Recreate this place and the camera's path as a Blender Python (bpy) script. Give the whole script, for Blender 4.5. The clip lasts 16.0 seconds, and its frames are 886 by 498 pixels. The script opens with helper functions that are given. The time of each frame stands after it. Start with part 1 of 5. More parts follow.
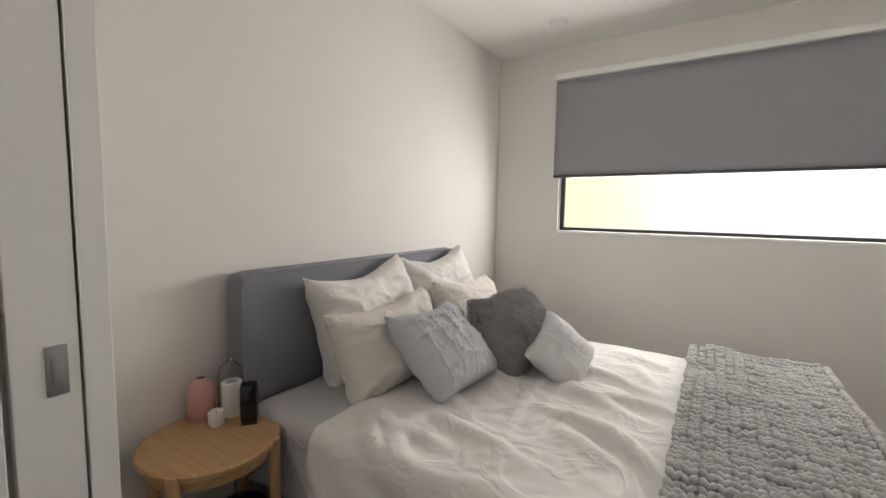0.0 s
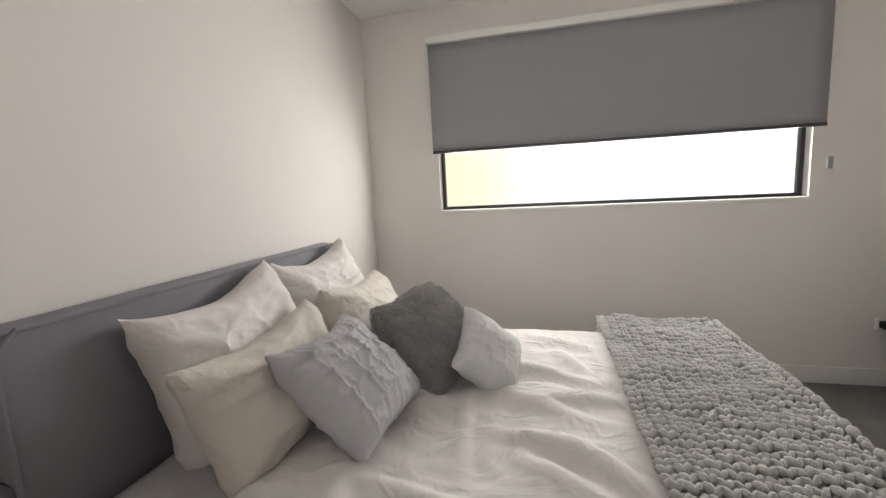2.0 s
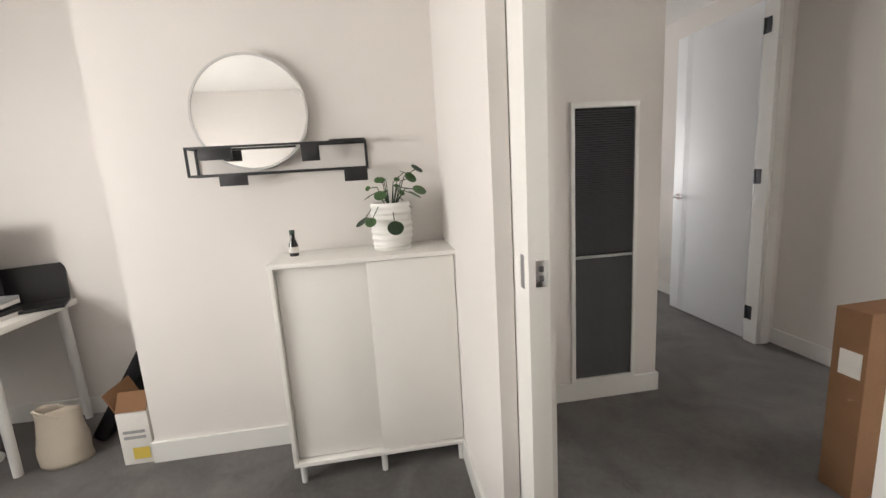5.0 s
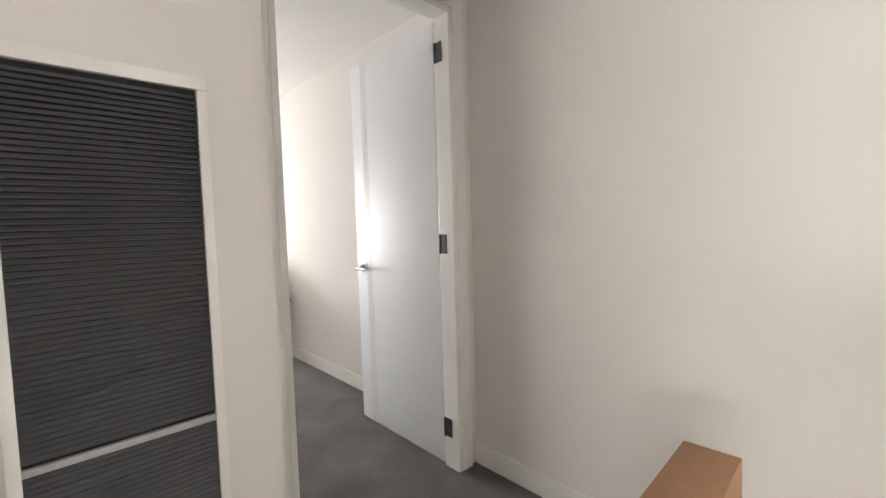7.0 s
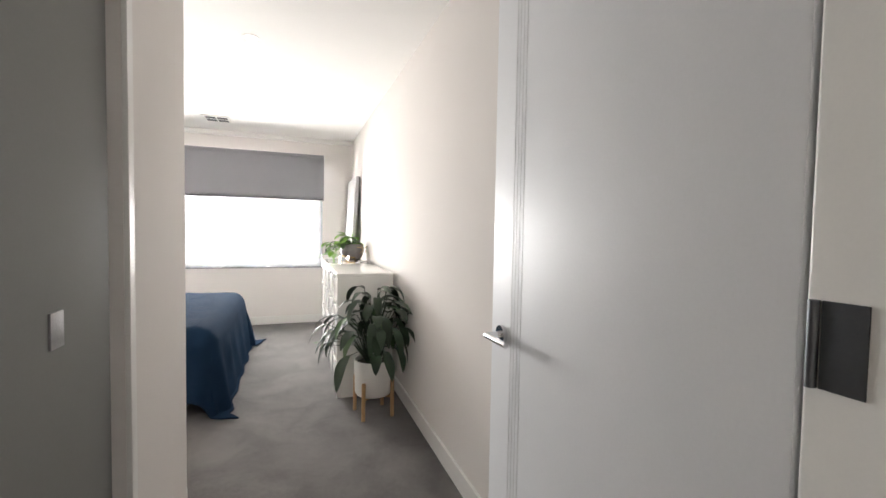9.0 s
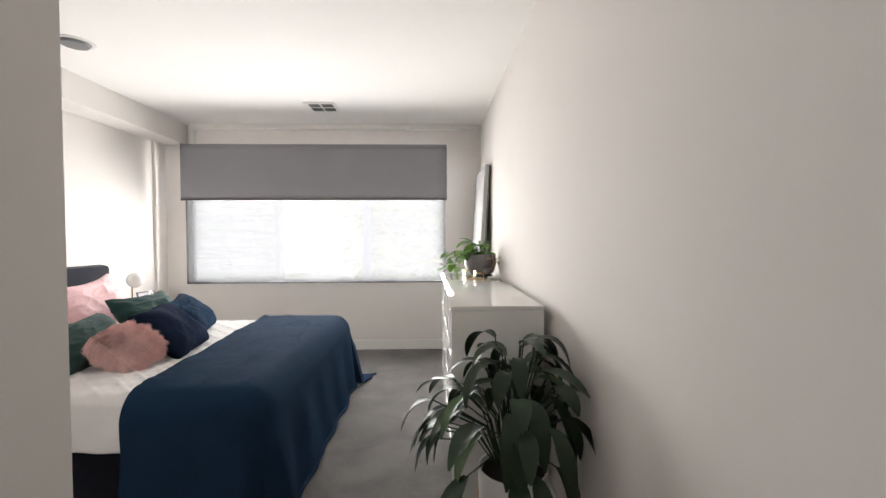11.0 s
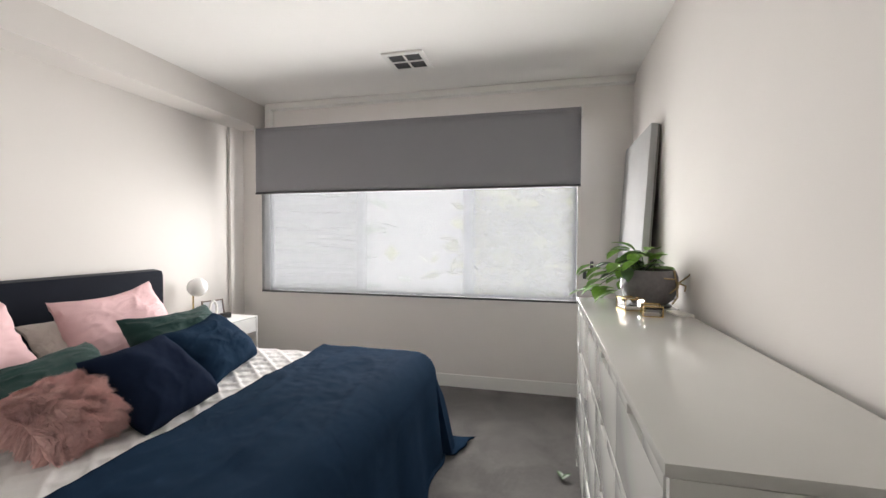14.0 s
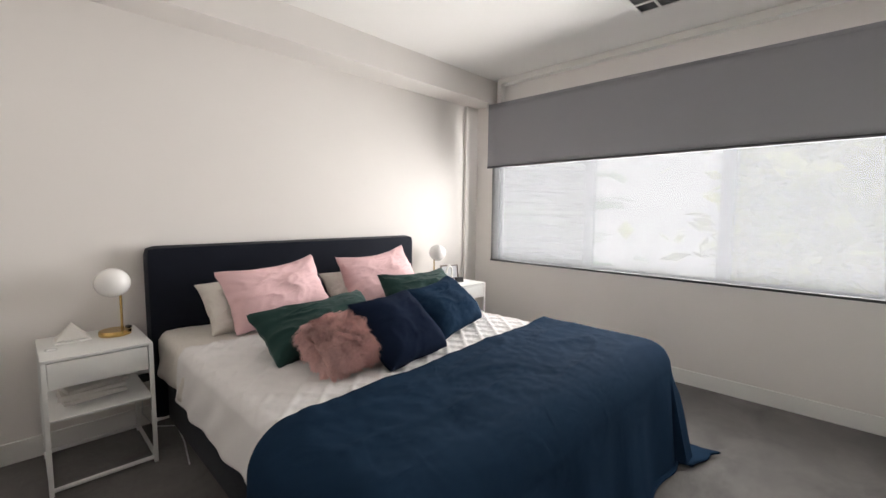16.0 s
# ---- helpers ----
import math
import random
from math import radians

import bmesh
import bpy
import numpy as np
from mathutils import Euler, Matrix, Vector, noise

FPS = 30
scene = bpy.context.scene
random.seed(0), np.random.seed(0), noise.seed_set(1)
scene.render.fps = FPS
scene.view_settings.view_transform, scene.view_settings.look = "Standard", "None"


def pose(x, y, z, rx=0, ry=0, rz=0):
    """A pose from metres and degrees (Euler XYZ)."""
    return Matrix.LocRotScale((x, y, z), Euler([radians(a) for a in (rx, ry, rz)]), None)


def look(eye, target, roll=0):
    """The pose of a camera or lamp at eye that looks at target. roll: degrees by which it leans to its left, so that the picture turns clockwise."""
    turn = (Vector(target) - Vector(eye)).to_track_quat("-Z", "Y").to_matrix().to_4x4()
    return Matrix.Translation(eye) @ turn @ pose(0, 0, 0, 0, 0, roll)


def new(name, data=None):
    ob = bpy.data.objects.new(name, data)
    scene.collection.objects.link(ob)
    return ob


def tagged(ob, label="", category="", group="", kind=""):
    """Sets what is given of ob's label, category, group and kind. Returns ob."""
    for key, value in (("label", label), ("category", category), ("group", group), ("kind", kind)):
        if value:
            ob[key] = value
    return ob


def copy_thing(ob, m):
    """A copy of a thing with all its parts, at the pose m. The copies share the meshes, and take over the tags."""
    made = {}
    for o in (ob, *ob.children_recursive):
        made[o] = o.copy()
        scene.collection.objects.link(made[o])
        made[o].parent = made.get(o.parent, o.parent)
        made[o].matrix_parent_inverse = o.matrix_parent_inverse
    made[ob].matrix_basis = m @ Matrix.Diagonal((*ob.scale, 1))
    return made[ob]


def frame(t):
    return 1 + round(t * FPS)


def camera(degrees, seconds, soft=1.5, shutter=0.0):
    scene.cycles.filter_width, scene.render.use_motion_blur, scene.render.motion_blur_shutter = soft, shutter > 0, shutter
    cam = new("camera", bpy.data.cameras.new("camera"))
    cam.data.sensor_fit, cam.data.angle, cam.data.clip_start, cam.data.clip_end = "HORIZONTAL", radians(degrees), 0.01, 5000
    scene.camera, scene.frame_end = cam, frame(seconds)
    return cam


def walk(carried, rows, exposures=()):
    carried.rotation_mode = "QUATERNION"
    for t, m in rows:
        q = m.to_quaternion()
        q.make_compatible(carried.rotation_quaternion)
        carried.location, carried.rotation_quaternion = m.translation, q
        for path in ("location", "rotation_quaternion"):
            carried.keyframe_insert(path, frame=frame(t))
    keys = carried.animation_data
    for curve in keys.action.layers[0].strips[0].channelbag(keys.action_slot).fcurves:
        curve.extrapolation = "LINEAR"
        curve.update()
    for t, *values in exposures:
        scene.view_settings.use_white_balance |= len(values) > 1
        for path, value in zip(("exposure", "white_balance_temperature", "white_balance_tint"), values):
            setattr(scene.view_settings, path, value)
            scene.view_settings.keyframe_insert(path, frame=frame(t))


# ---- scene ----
cam = camera(93.2, 16.0)
PATH = [
    (0, (0.267, 0.215, 1.332), (-0.815, 1.887, 1.15), 1.0),
    (0.5, (0.241, 0.225, 1.325), (-0.946, 1.818, 1.1), 0.5),
    (1, (0.178, 0.278, 1.315), (-0.948, 1.908, 1.042), -0.5),
    (1.5, (0.029, 0.375, 1.322), (-0.857, 2.145, 1.032), -1.7),
    (2, (-0.049, 0.503, 1.338), (-0.525, 2.426, 1.063), -2.9),
    (2.5, (-0.079, 0.715, 1.359), (0.099, 2.691, 1.104), -3.9),
    (3, (-0.083, 0.844, 1.364), (0.891, 2.572, 1.111), -4.0),
    (3.5, (-0.141, 0.922, 1.381), (1.417, 2.143, 1.095), -4.6),
    (4, (-0.125, 0.925, 1.372), (1.713, 1.647, 1.056), -4.1),
    (4.5, (-0.108, 0.874, 1.363), (1.845, 1.136, 1.016), -3.8),
    (5, (-0.012, 0.775, 1.345), (1.939, 0.502, 0.994), -3.5),
    (5.2, (0.074, 0.665, 1.344), (1.992, 0.205, 0.994), -3.2),
    (7.3, (1.205, -0.44, 1.305), (2.612, -1.856, 1.21), -1.5),
    (7.5, (1.365, -0.52, 1.312), (2.757, -1.954, 1.233), -1.3),
    (8, (1.659, -0.795, 1.27), (3.166, -2.11, 1.272), 1.7),
    (8.5, (1.966, -1.071, 1.309), (3.698, -2.07, 1.26), 0.8),
    (9, (2.285, -1.244, 1.319), (4.166, -1.921, 1.239), 1.0),
    (9.2, (2.395, -1.277, 1.317), (4.33, -1.77, 1.214), 1.0),
    (11.3, (3.841, -1.496, 1.307), (5.839, -1.551, 1.252), -0.2),
    (11.5, (3.967, -1.503, 1.309), (5.965, -1.587, 1.252), -0.1),
    (12, (4.274, -1.512, 1.317), (6.272, -1.605, 1.274), -0.0),
    (12.5, (4.555, -1.533, 1.326), (6.553, -1.435, 1.291), 0.7),
    (13, (4.764, -1.493, 1.324), (6.748, -1.245, 1.29), 0.5),
    (13.5, (4.884, -1.423, 1.334), (6.863, -1.136, 1.315), -0.3),
    (14, (4.927, -1.394, 1.317), (6.869, -0.918, 1.265), 0.2),
    (14.5, (4.975, -1.392, 1.319), (6.838, -0.674, 1.209), 0.4),
    (15, (4.998, -1.385, 1.322), (6.75, -0.432, 1.174), 0.4),
    (15.5, (5.005, -1.372, 1.306), (6.615, -0.197, 1.139), 0.6),
    (16, (5.025, -1.375, 1.288), (6.452, 0.015, 1.111), 0.6),
]
EXPOSURES = [(0, 1.1), (2, 1.05), (3, 1.05), (3.5, 1.2), (4.5, 1.5), (5.2, 1.85), (7.3, 2.35), (8.0, 2.05), (8.5, 1.95), (9.2, 1.9), (11.5, 1.05), (13, 0.85), (14.5, 0.75), (16, 0.85)]
walk(cam, [(t, look(e, g, r)) for t, e, g, r in PATH], EXPOSURES)
# ---- world ----
world = bpy.data.worlds.new("sky")
scene.world = world
world.use_nodes = True
wn = world.node_tree.nodes
sky = wn.new("ShaderNodeTexSky")
sky.sky_type = "NISHITA"
sky.sun_disc = False
sky.sun_elevation, sky.sun_rotation = radians(48), radians(215)
world.node_tree.links.new(sky.outputs[0], wn["Background"].inputs[0])
wn["Background"].inputs[1].default_value = 0.12
sun = new("sun", bpy.data.lights.new("sun", "SUN"))
sun.data.energy, sun.data.angle, sun.data.color = 5.0, radians(8), (1.0, 0.95, 0.88)
sun.matrix_world = look((-20, -30, 40), (0, 0, 0))


def window_lamp(name, at, to, w, h, watts, color, spread=180):
    lamp = new(name, bpy.data.lights.new(name, "AREA"))
    lamp.data.shape, lamp.data.size, lamp.data.size_y = "RECTANGLE", w, h
    lamp.data.energy, lamp.data.color, lamp.data.spread = watts, color, radians(spread)
    lamp.matrix_world = look(at, to)
    return lamp


# daylight in the openings, below the blinds, and an unseen stairwell fill lamp
window_lamp("daylight_window_1", (0.375, 3.552, 1.405), (0.375, 0.0, 1.405), 2.2, 0.38, 22, (1.0, 0.965, 0.92))
window_lamp("daylight_window_2", (8.60, -0.195, 1.54), (0.0, -0.195, 1.54), 2.86, 1.46, 260, (1.0, 0.975, 0.955), 136)
window_lamp("stair_fill", (0.0, -3.35, 1.65), (0.0, 0.0, 1.5), 1.3, 1.2, 12, (1.0, 0.97, 0.94))

# ---- materials ----
MATS = {}


def mat(name, color, rough=0.6, vary=0.08, scale=6.0, fine=120.0, bump=0.15, metal=0.0, sheen=0.0, spec=0.5, per_object=0.0):
    """A painted, woven or moulded surface: colour varied at a broad and a fine scale, with fine relief."""
    if name in MATS:
        return MATS[name]
    m = bpy.data.materials.new(name)
    m.use_nodes = True
    n, l = m.node_tree.nodes, m.node_tree.links
    b = n["Principled BSDF"]
    co = n.new("ShaderNodeTexCoord")
    big, small = n.new("ShaderNodeTexNoise"), n.new("ShaderNodeTexNoise")
    big.inputs["Scale"].default_value, big.inputs["Detail"].default_value = scale, 4
    small.inputs["Scale"].default_value, small.inputs["Detail"].default_value = fine, 3
    l.new(co.outputs["Object"], big.inputs["Vector"])
    l.new(co.outputs["Object"], small.inputs["Vector"])
    add = n.new("ShaderNodeMath")
    add.operation = "ADD"
    l.new(big.outputs["Fac"], add.inputs[0])
    l.new(small.outputs["Fac"], add.inputs[1])
    half = n.new("ShaderNodeMath")
    half.operation = "MULTIPLY"
    half.inputs[1].default_value = 0.5
    l.new(add.outputs[0], half.inputs[0])
    ramp = n.new("ShaderNodeValToRGB")
    ramp.color_ramp.elements[0].position, ramp.color_ramp.elements[1].position = 0.3, 0.7
    ramp.color_ramp.elements[0].color = (*[c * (1 - vary) for c in color], 1)
    ramp.color_ramp.elements[1].color = (*[min(1, c * (1 + vary)) for c in color], 1)
    l.new(half.outputs[0], ramp.inputs[0])
    l.new(ramp.outputs[0], b.inputs["Base Color"])
    bp = n.new("ShaderNodeBump")
    bp.inputs["Strength"].default_value, bp.inputs["Distance"].default_value = bump, 0.004
    l.new(small.outputs["Fac"], bp.inputs["Height"])
    l.new(bp.outputs[0], b.inputs["Normal"])
    b.inputs["Roughness"].default_value, b.inputs["Metallic"].default_value = rough, metal
    b.inputs["Sheen Weight"].default_value = sheen
    b.inputs["Specular IOR Level"].default_value = spec
    MATS[name] = m
    return m


def mat_carpet(name, dark, light):
    m = bpy.data.materials.new(name)
    m.use_nodes = True
    n, l = m.node_tree.nodes, m.node_tree.links
    b = n["Principled BSDF"]
    co = n.new("ShaderNodeTexCoord")
    pile, tread, fuzz = (n.new("ShaderNodeTexNoise") for _ in range(3))
    for t, s, d in ((pile, 260, 2), (tread, 3.2, 5), (fuzz, 38, 4)):
        t.inputs["Scale"].default_value, t.inputs["Detail"].default_value = s, d
        l.new(co.outputs["Object"], t.inputs["Vector"])
    tread.inputs["Distortion"].default_value = 0.6
    mixv = n.new("ShaderNodeMath")
    mixv.operation = "MULTIPLY_ADD"
    mixv.inputs[1].default_value = 0.45
    l.new(pile.outputs["Fac"], mixv.inputs[0])
    sub = n.new("ShaderNodeMath")
    sub.operation = "MULTIPLY_ADD"
    sub.inputs[1].default_value = 0.55
    l.new(tread.outputs["Fac"], sub.inputs[0])
    f2 = n.new("ShaderNodeMath")
    f2.operation = "MULTIPLY"
    f2.inputs[1].default_value = 0.2
    l.new(fuzz.outputs["Fac"], f2.inputs[0])
    l.new(f2.outputs[0], sub.inputs[2])
    l.new(sub.outputs[0], mixv.inputs[2])
    ramp = n.new("ShaderNodeValToRGB")
    ramp.color_ramp.elements[0].position, ramp.color_ramp.elements[1].position = 0.42, 0.8
    ramp.color_ramp.elements[0].color, ramp.color_ramp.elements[1].color = (*dark, 1), (*light, 1)
    l.new(mixv.outputs[0], ramp.inputs[0])
    l.new(ramp.outputs[0], b.inputs["Base Color"])
    bp = n.new("ShaderNodeBump")
    bp.inputs["Strength"].default_value, bp.inputs["Distance"].default_value = 0.6, 0.008
    l.new(mixv.outputs[0], bp.inputs["Height"])
    l.new(bp.outputs[0], b.inputs["Normal"])
    b.inputs["Roughness"].default_value, b.inputs["Specular IOR Level"].default_value = 0.95, 0.1
    b.inputs["Sheen Weight"].default_value = 0.25
    return m


def mat_wood(name, dark, light, scale=9.0):
    m = bpy.data.materials.new(name)
    m.use_nodes = True
    n, l = m.node_tree.nodes, m.node_tree.links
    b = n["Principled BSDF"]
    co, mp, w = n.new("ShaderNodeTexCoord"), n.new("ShaderNodeMapping"), n.new("ShaderNodeTexNoise")
    mp.inputs["Scale"].default_value = (1.0, 14.0, 1.0)
    w.inputs["Scale"].default_value, w.inputs["Detail"].default_value, w.inputs["Distortion"].default_value = scale, 6, 0.8
    l.new(co.outputs["Object"], mp.inputs[0])
    l.new(mp.outputs[0], w.inputs["Vector"])
    ramp = n.new("ShaderNodeValToRGB")
    ramp.color_ramp.elements[0].position, ramp.color_ramp.elements[1].position = 0.35, 0.7
    ramp.color_ramp.elements[0].color, ramp.color_ramp.elements[1].color = (*dark, 1), (*light, 1)
    l.new(w.outputs["Fac"], ramp.inputs[0])
    l.new(ramp.outputs[0], b.inputs["Base Color"])
    b.inputs["Roughness"].default_value = 0.45
    return m


def mat_sheer(name, color, clear):
    """Thin woven cloth: part of the light goes straight through between the threads, part is scattered."""
    m = bpy.data.materials.new(name)
    m.use_nodes = True
    n, l = m.node_tree.nodes, m.node_tree.links
    n.remove(n["Principled BSDF"])
    out = n["Material Output"]
    tr, tl, df = n.new("ShaderNodeBsdfTransparent"), n.new("ShaderNodeBsdfTranslucent"), n.new("ShaderNodeBsdfDiffuse")
    tl.inputs[0].default_value = df.inputs[0].default_value = (*color, 1)
    a, c = n.new("ShaderNodeMixShader"), n.new("ShaderNodeMixShader")
    a.inputs[0].default_value, c.inputs[0].default_value = 0.35, clear
    l.new(tl.outputs[0], a.inputs[1])
    l.new(df.outputs[0], a.inputs[2])
    l.new(a.outputs[0], c.inputs[1])
    l.new(tr.outputs[0], c.inputs[2])
    l.new(c.outputs[0], out.inputs[0])
    return m


def mat_glass(name, rough=0.0, tint=(1, 1, 1)):
    m = bpy.data.materials.new(name)
    m.use_nodes = True
    b = m.node_tree.nodes["Principled BSDF"]
    b.inputs["Transmission Weight"].default_value = 1.0
    b.inputs["Base Color"].default_value = (*tint, 1)
    b.inputs["Roughness"].default_value, b.inputs["IOR"].default_value = rough, 1.45
    return m


def creased(m, scale, height):
    """Adds soft crumpled creases to a woven material: thin ridges along a warped noise, over the weave."""
    n, l = m.node_tree.nodes, m.node_tree.links
    co, tx, ab, rd, mp, bp = (n.new(k) for k in ("ShaderNodeTexCoord", "ShaderNodeTexNoise", "ShaderNodeMath", "ShaderNodeMath", "ShaderNodeMapRange", "ShaderNodeBump"))
    tx.inputs["Scale"].default_value, tx.inputs["Detail"].default_value, tx.inputs["Distortion"].default_value = scale, 3, 0.9
    l.new(co.outputs["Object"], tx.inputs["Vector"])
    ab.operation, rd.operation = "SUBTRACT", "ABSOLUTE"
    ab.inputs[1].default_value = 0.5
    l.new(tx.outputs["Fac"], ab.inputs[0])
    l.new(ab.outputs[0], rd.inputs[0])
    mp.inputs["From Min"].default_value, mp.inputs["From Max"].default_value = 0.0, 0.10
    mp.inputs["To Min"].default_value, mp.inputs["To Max"].default_value = 1.0, 0.0
    mp.interpolation_type = "SMOOTHSTEP"
    l.new(rd.outputs[0], mp.inputs["Value"])
    bp.inputs["Strength"].default_value, bp.inputs["Distance"].default_value = 1.0, height
    l.new(mp.outputs["Result"], bp.inputs["Height"])
    weave = [k for k in n if k.type == "BUMP" and k != bp][0]
    l.new(bp.outputs[0], weave.inputs["Normal"])
    return m


WALL = mat("wall_paint", (0.745, 0.712, 0.682), 0.85, 0.025, 2.0, 300, 0.06, spec=0.12)
CEIL = mat("ceiling_paint", (0.85, 0.835, 0.81), 0.8, 0.02, 2.0, 260, 0.05, spec=0.2)
TRIM = mat("trim_enamel", (0.78, 0.77, 0.74), 0.3, 0.02, 4, 200, 0.03)
DOOR = mat("door_enamel", (0.82, 0.835, 0.86), 0.5, 0.02, 4, 160, 0.04)
CARPET = mat_carpet("carpet_pile", (0.058, 0.054, 0.051), (0.175, 0.163, 0.154))
LAMINATE = mat("white_laminate", (0.84, 0.825, 0.785), 0.3, 0.015, 5, 200, 0.02)
LACQUER = mat("gloss_white_lacquer", (0.71, 0.71, 0.68), 0.08, 0.015, 5, 200, 0.01)
WHITE_METAL = mat("white_powdercoat", (0.74, 0.74, 0.72), 0.35, 0.03, 10, 300, 0.05)
BLACK_METAL = mat("black_powdercoat", (0.012, 0.012, 0.014), 0.45, 0.1, 10, 300, 0.05)
DARK_FRAME = mat("dark_aluminium", (0.06, 0.06, 0.065), 0.4, 0.06, 10, 200, 0.04, metal=0.5)
CHROME = mat("chrome", (0.75, 0.75, 0.76), 0.14, 0.02, 10, 100, 0.0, metal=1.0)
HINGE = mat("hinge_steel", (0.11, 0.115, 0.125), 0.4, 0.06, 20, 200, 0.03, metal=0.8)
BRASS = mat("brass", (0.62, 0.43, 0.16), 0.25, 0.05, 12, 150, 0.02, metal=1.0)
BLOCKOUT = mat("blockout_cloth", (0.30, 0.30, 0.32), 0.85, 0.03, 3, 700, 0.2, spec=0.15)
SHEER = mat_sheer("sheer_screen_cloth", (0.060, 0.0615, 0.064), 0.50)
GLASS = mat_glass("window_glass")
FROSTED = mat_glass("clear_glass", 0.03)
OAK = mat_wood("oak", (0.42, 0.255, 0.12), (0.51, 0.325, 0.16), 6.0)
GREY_FELT = mat("grey_upholstery", (0.22, 0.22, 0.25), 0.9, 0.08, 9, 500, 0.35, sheen=0.2, spec=0.15)
NAVY_FELT = mat("navy_upholstery", (0.007, 0.009, 0.016), 0.92, 0.15, 9, 500, 0.3, sheen=0.08, spec=0.15)
LINEN_WHITE = mat("white_cotton", (0.74, 0.715, 0.69), 0.88, 0.04, 5, 450, 0.3, sheen=0.1, spec=0.2)
LINEN_CREAM = mat("cream_linen", (0.66, 0.62, 0.57), 0.9, 0.06, 6, 450, 0.35, spec=0.2)
PLAID_GREY = mat("pale_grey_linen", (0.50, 0.50, 0.52), 0.9, 0.08, 7, 450, 0.35, spec=0.2)
LINEN_GREY = mat("grey_linen", (0.34, 0.34, 0.36), 0.9, 0.08, 7, 450, 0.35, spec=0.2)
SHEET_GREY = mat("pale_grey_cotton", (0.50, 0.49, 0.49), 0.9, 0.06, 6, 450, 0.3, spec=0.2)
NAVY_CLOTH = mat("navy_cotton", (0.012, 0.027, 0.053), 0.95, 0.14, 7, 420, 0.4, sheen=0.0, spec=0.02)
NAVY_DARK = mat("dark_navy_wool", (0.010, 0.016, 0.034), 0.95, 0.12, 8, 420, 0.4, sheen=0.0, spec=0.02)
GREEN_VELVET = mat("dark_green_velvet", (0.020, 0.046, 0.042), 0.9, 0.15, 8, 420, 0.3, sheen=0.1, spec=0.05)
PINK_CLOTH = mat("blush_cotton", (0.72, 0.48, 0.49), 0.88, 0.05, 6, 420, 0.3, spec=0.2)
PINK_FUR = mat("dusty_pink_fur", (0.93, 0.58, 0.55), 0.85, 0.25, 14, 90, 0.1, spec=0.2)
GREY_FUR = mat("grey_fur", (0.44, 0.43, 0.42), 0.9, 0.35, 9, 90, 0.1, spec=0.2)
KNIT = mat("grey_chunky_wool", (0.52, 0.52, 0.505), 0.95, 0.22, 22, 260, 0.6, spec=0.1)
LEAF_DARK = mat("dark_green_leaf", (0.016, 0.036, 0.016), 0.42, 0.3, 9, 70, 0.15, spec=0.35)
LEAF_MID = mat("mid_green_leaf", (0.045, 0.10, 0.03), 0.38, 0.25, 9, 70, 0.15)
LEAF_LIGHT = mat("bright_green_leaf", (0.17, 0.34, 0.05), 0.4, 0.3, 9, 70, 0.15)
SOIL = mat("potting_soil", (0.03, 0.022, 0.016), 0.95, 0.4, 20, 90, 0.8)
CERAMIC = mat("white_ceramic", (0.78, 0.77, 0.74), 0.35, 0.03, 6, 120, 0.05)
SMOKY = mat("smoky_glazed_pot", (0.16, 0.15, 0.15), 0.18, 0.2, 5, 60, 0.03)
OPAL = mat("opal_glass", (0.82, 0.81, 0.79), 0.2, 0.01, 5, 60, 0.0)
PINK_GLAZE = mat("pink_ceramic", (0.55, 0.30, 0.27), 0.5, 0.06, 9, 90, 0.08)
WAX = mat("white_wax", (0.74, 0.70, 0.66), 0.5, 0.03, 9, 90, 0.03)
BLACK_GLOSS = mat("black_gloss", (0.008, 0.008, 0.009), 0.12, 0.1, 9, 90, 0.0)
BLACK_PLASTIC = mat("black_plastic", (0.016, 0.016, 0.018), 0.4, 0.1, 9, 200, 0.05)
SCREEN = mat("dark_screen", (0.03, 0.04, 0.043), 0.22, 0.1, 3, 90, 0.0)
CARDBOARD = mat("brown_cardboard", (0.23, 0.125, 0.066), 0.85, 0.1, 8, 140, 0.2, spec=0.2)
PAPER = mat("white_paper", (0.68, 0.66, 0.62), 0.8, 0.06, 9, 120, 0.1, spec=0.2)
CANVAS_BAG = mat("cream_canvas", (0.50, 0.44, 0.36), 0.9, 0.08, 9, 300, 0.3, spec=0.2)
BLACK_BAG = mat("black_nylon", (0.010, 0.010, 0.011), 0.75, 0.2, 9, 200, 0.3, spec=0.15)
BLUE_PLASTIC = mat("navy_bottle", (0.03, 0.06, 0.16), 0.3, 0.1, 9, 90, 0.02)
GREY_MESH = mat("grey_louvre", (0.085, 0.085, 0.09), 0.5, 0.08, 9, 160, 0.05)
DUCT = mat("dark_duct", (0.02, 0.02, 0.022), 0.8, 0.2, 9, 60, 0.05)
CHAIR_MESH = mat("white_chair_mesh", (0.62, 0.66, 0.64), 0.6, 0.05, 9, 500, 0.3)
MIRROR = mat("mirror_silver", (0.95, 0.95, 0.945), 0.02, 0.0, 5, 60, 0.0, metal=1.0)
YELLOW = mat("yellow_print", (0.62, 0.46, 0.08), 0.7, 0.06, 9, 90, 0.05)
CANVAS = mat("pale_artist_canvas", (0.45, 0.45, 0.45), 0.8, 0.04, 4, 500, 0.2, spec=0.2)
BARK = mat("bark", (0.09, 0.065, 0.045), 0.9, 0.3, 8, 60, 0.8)
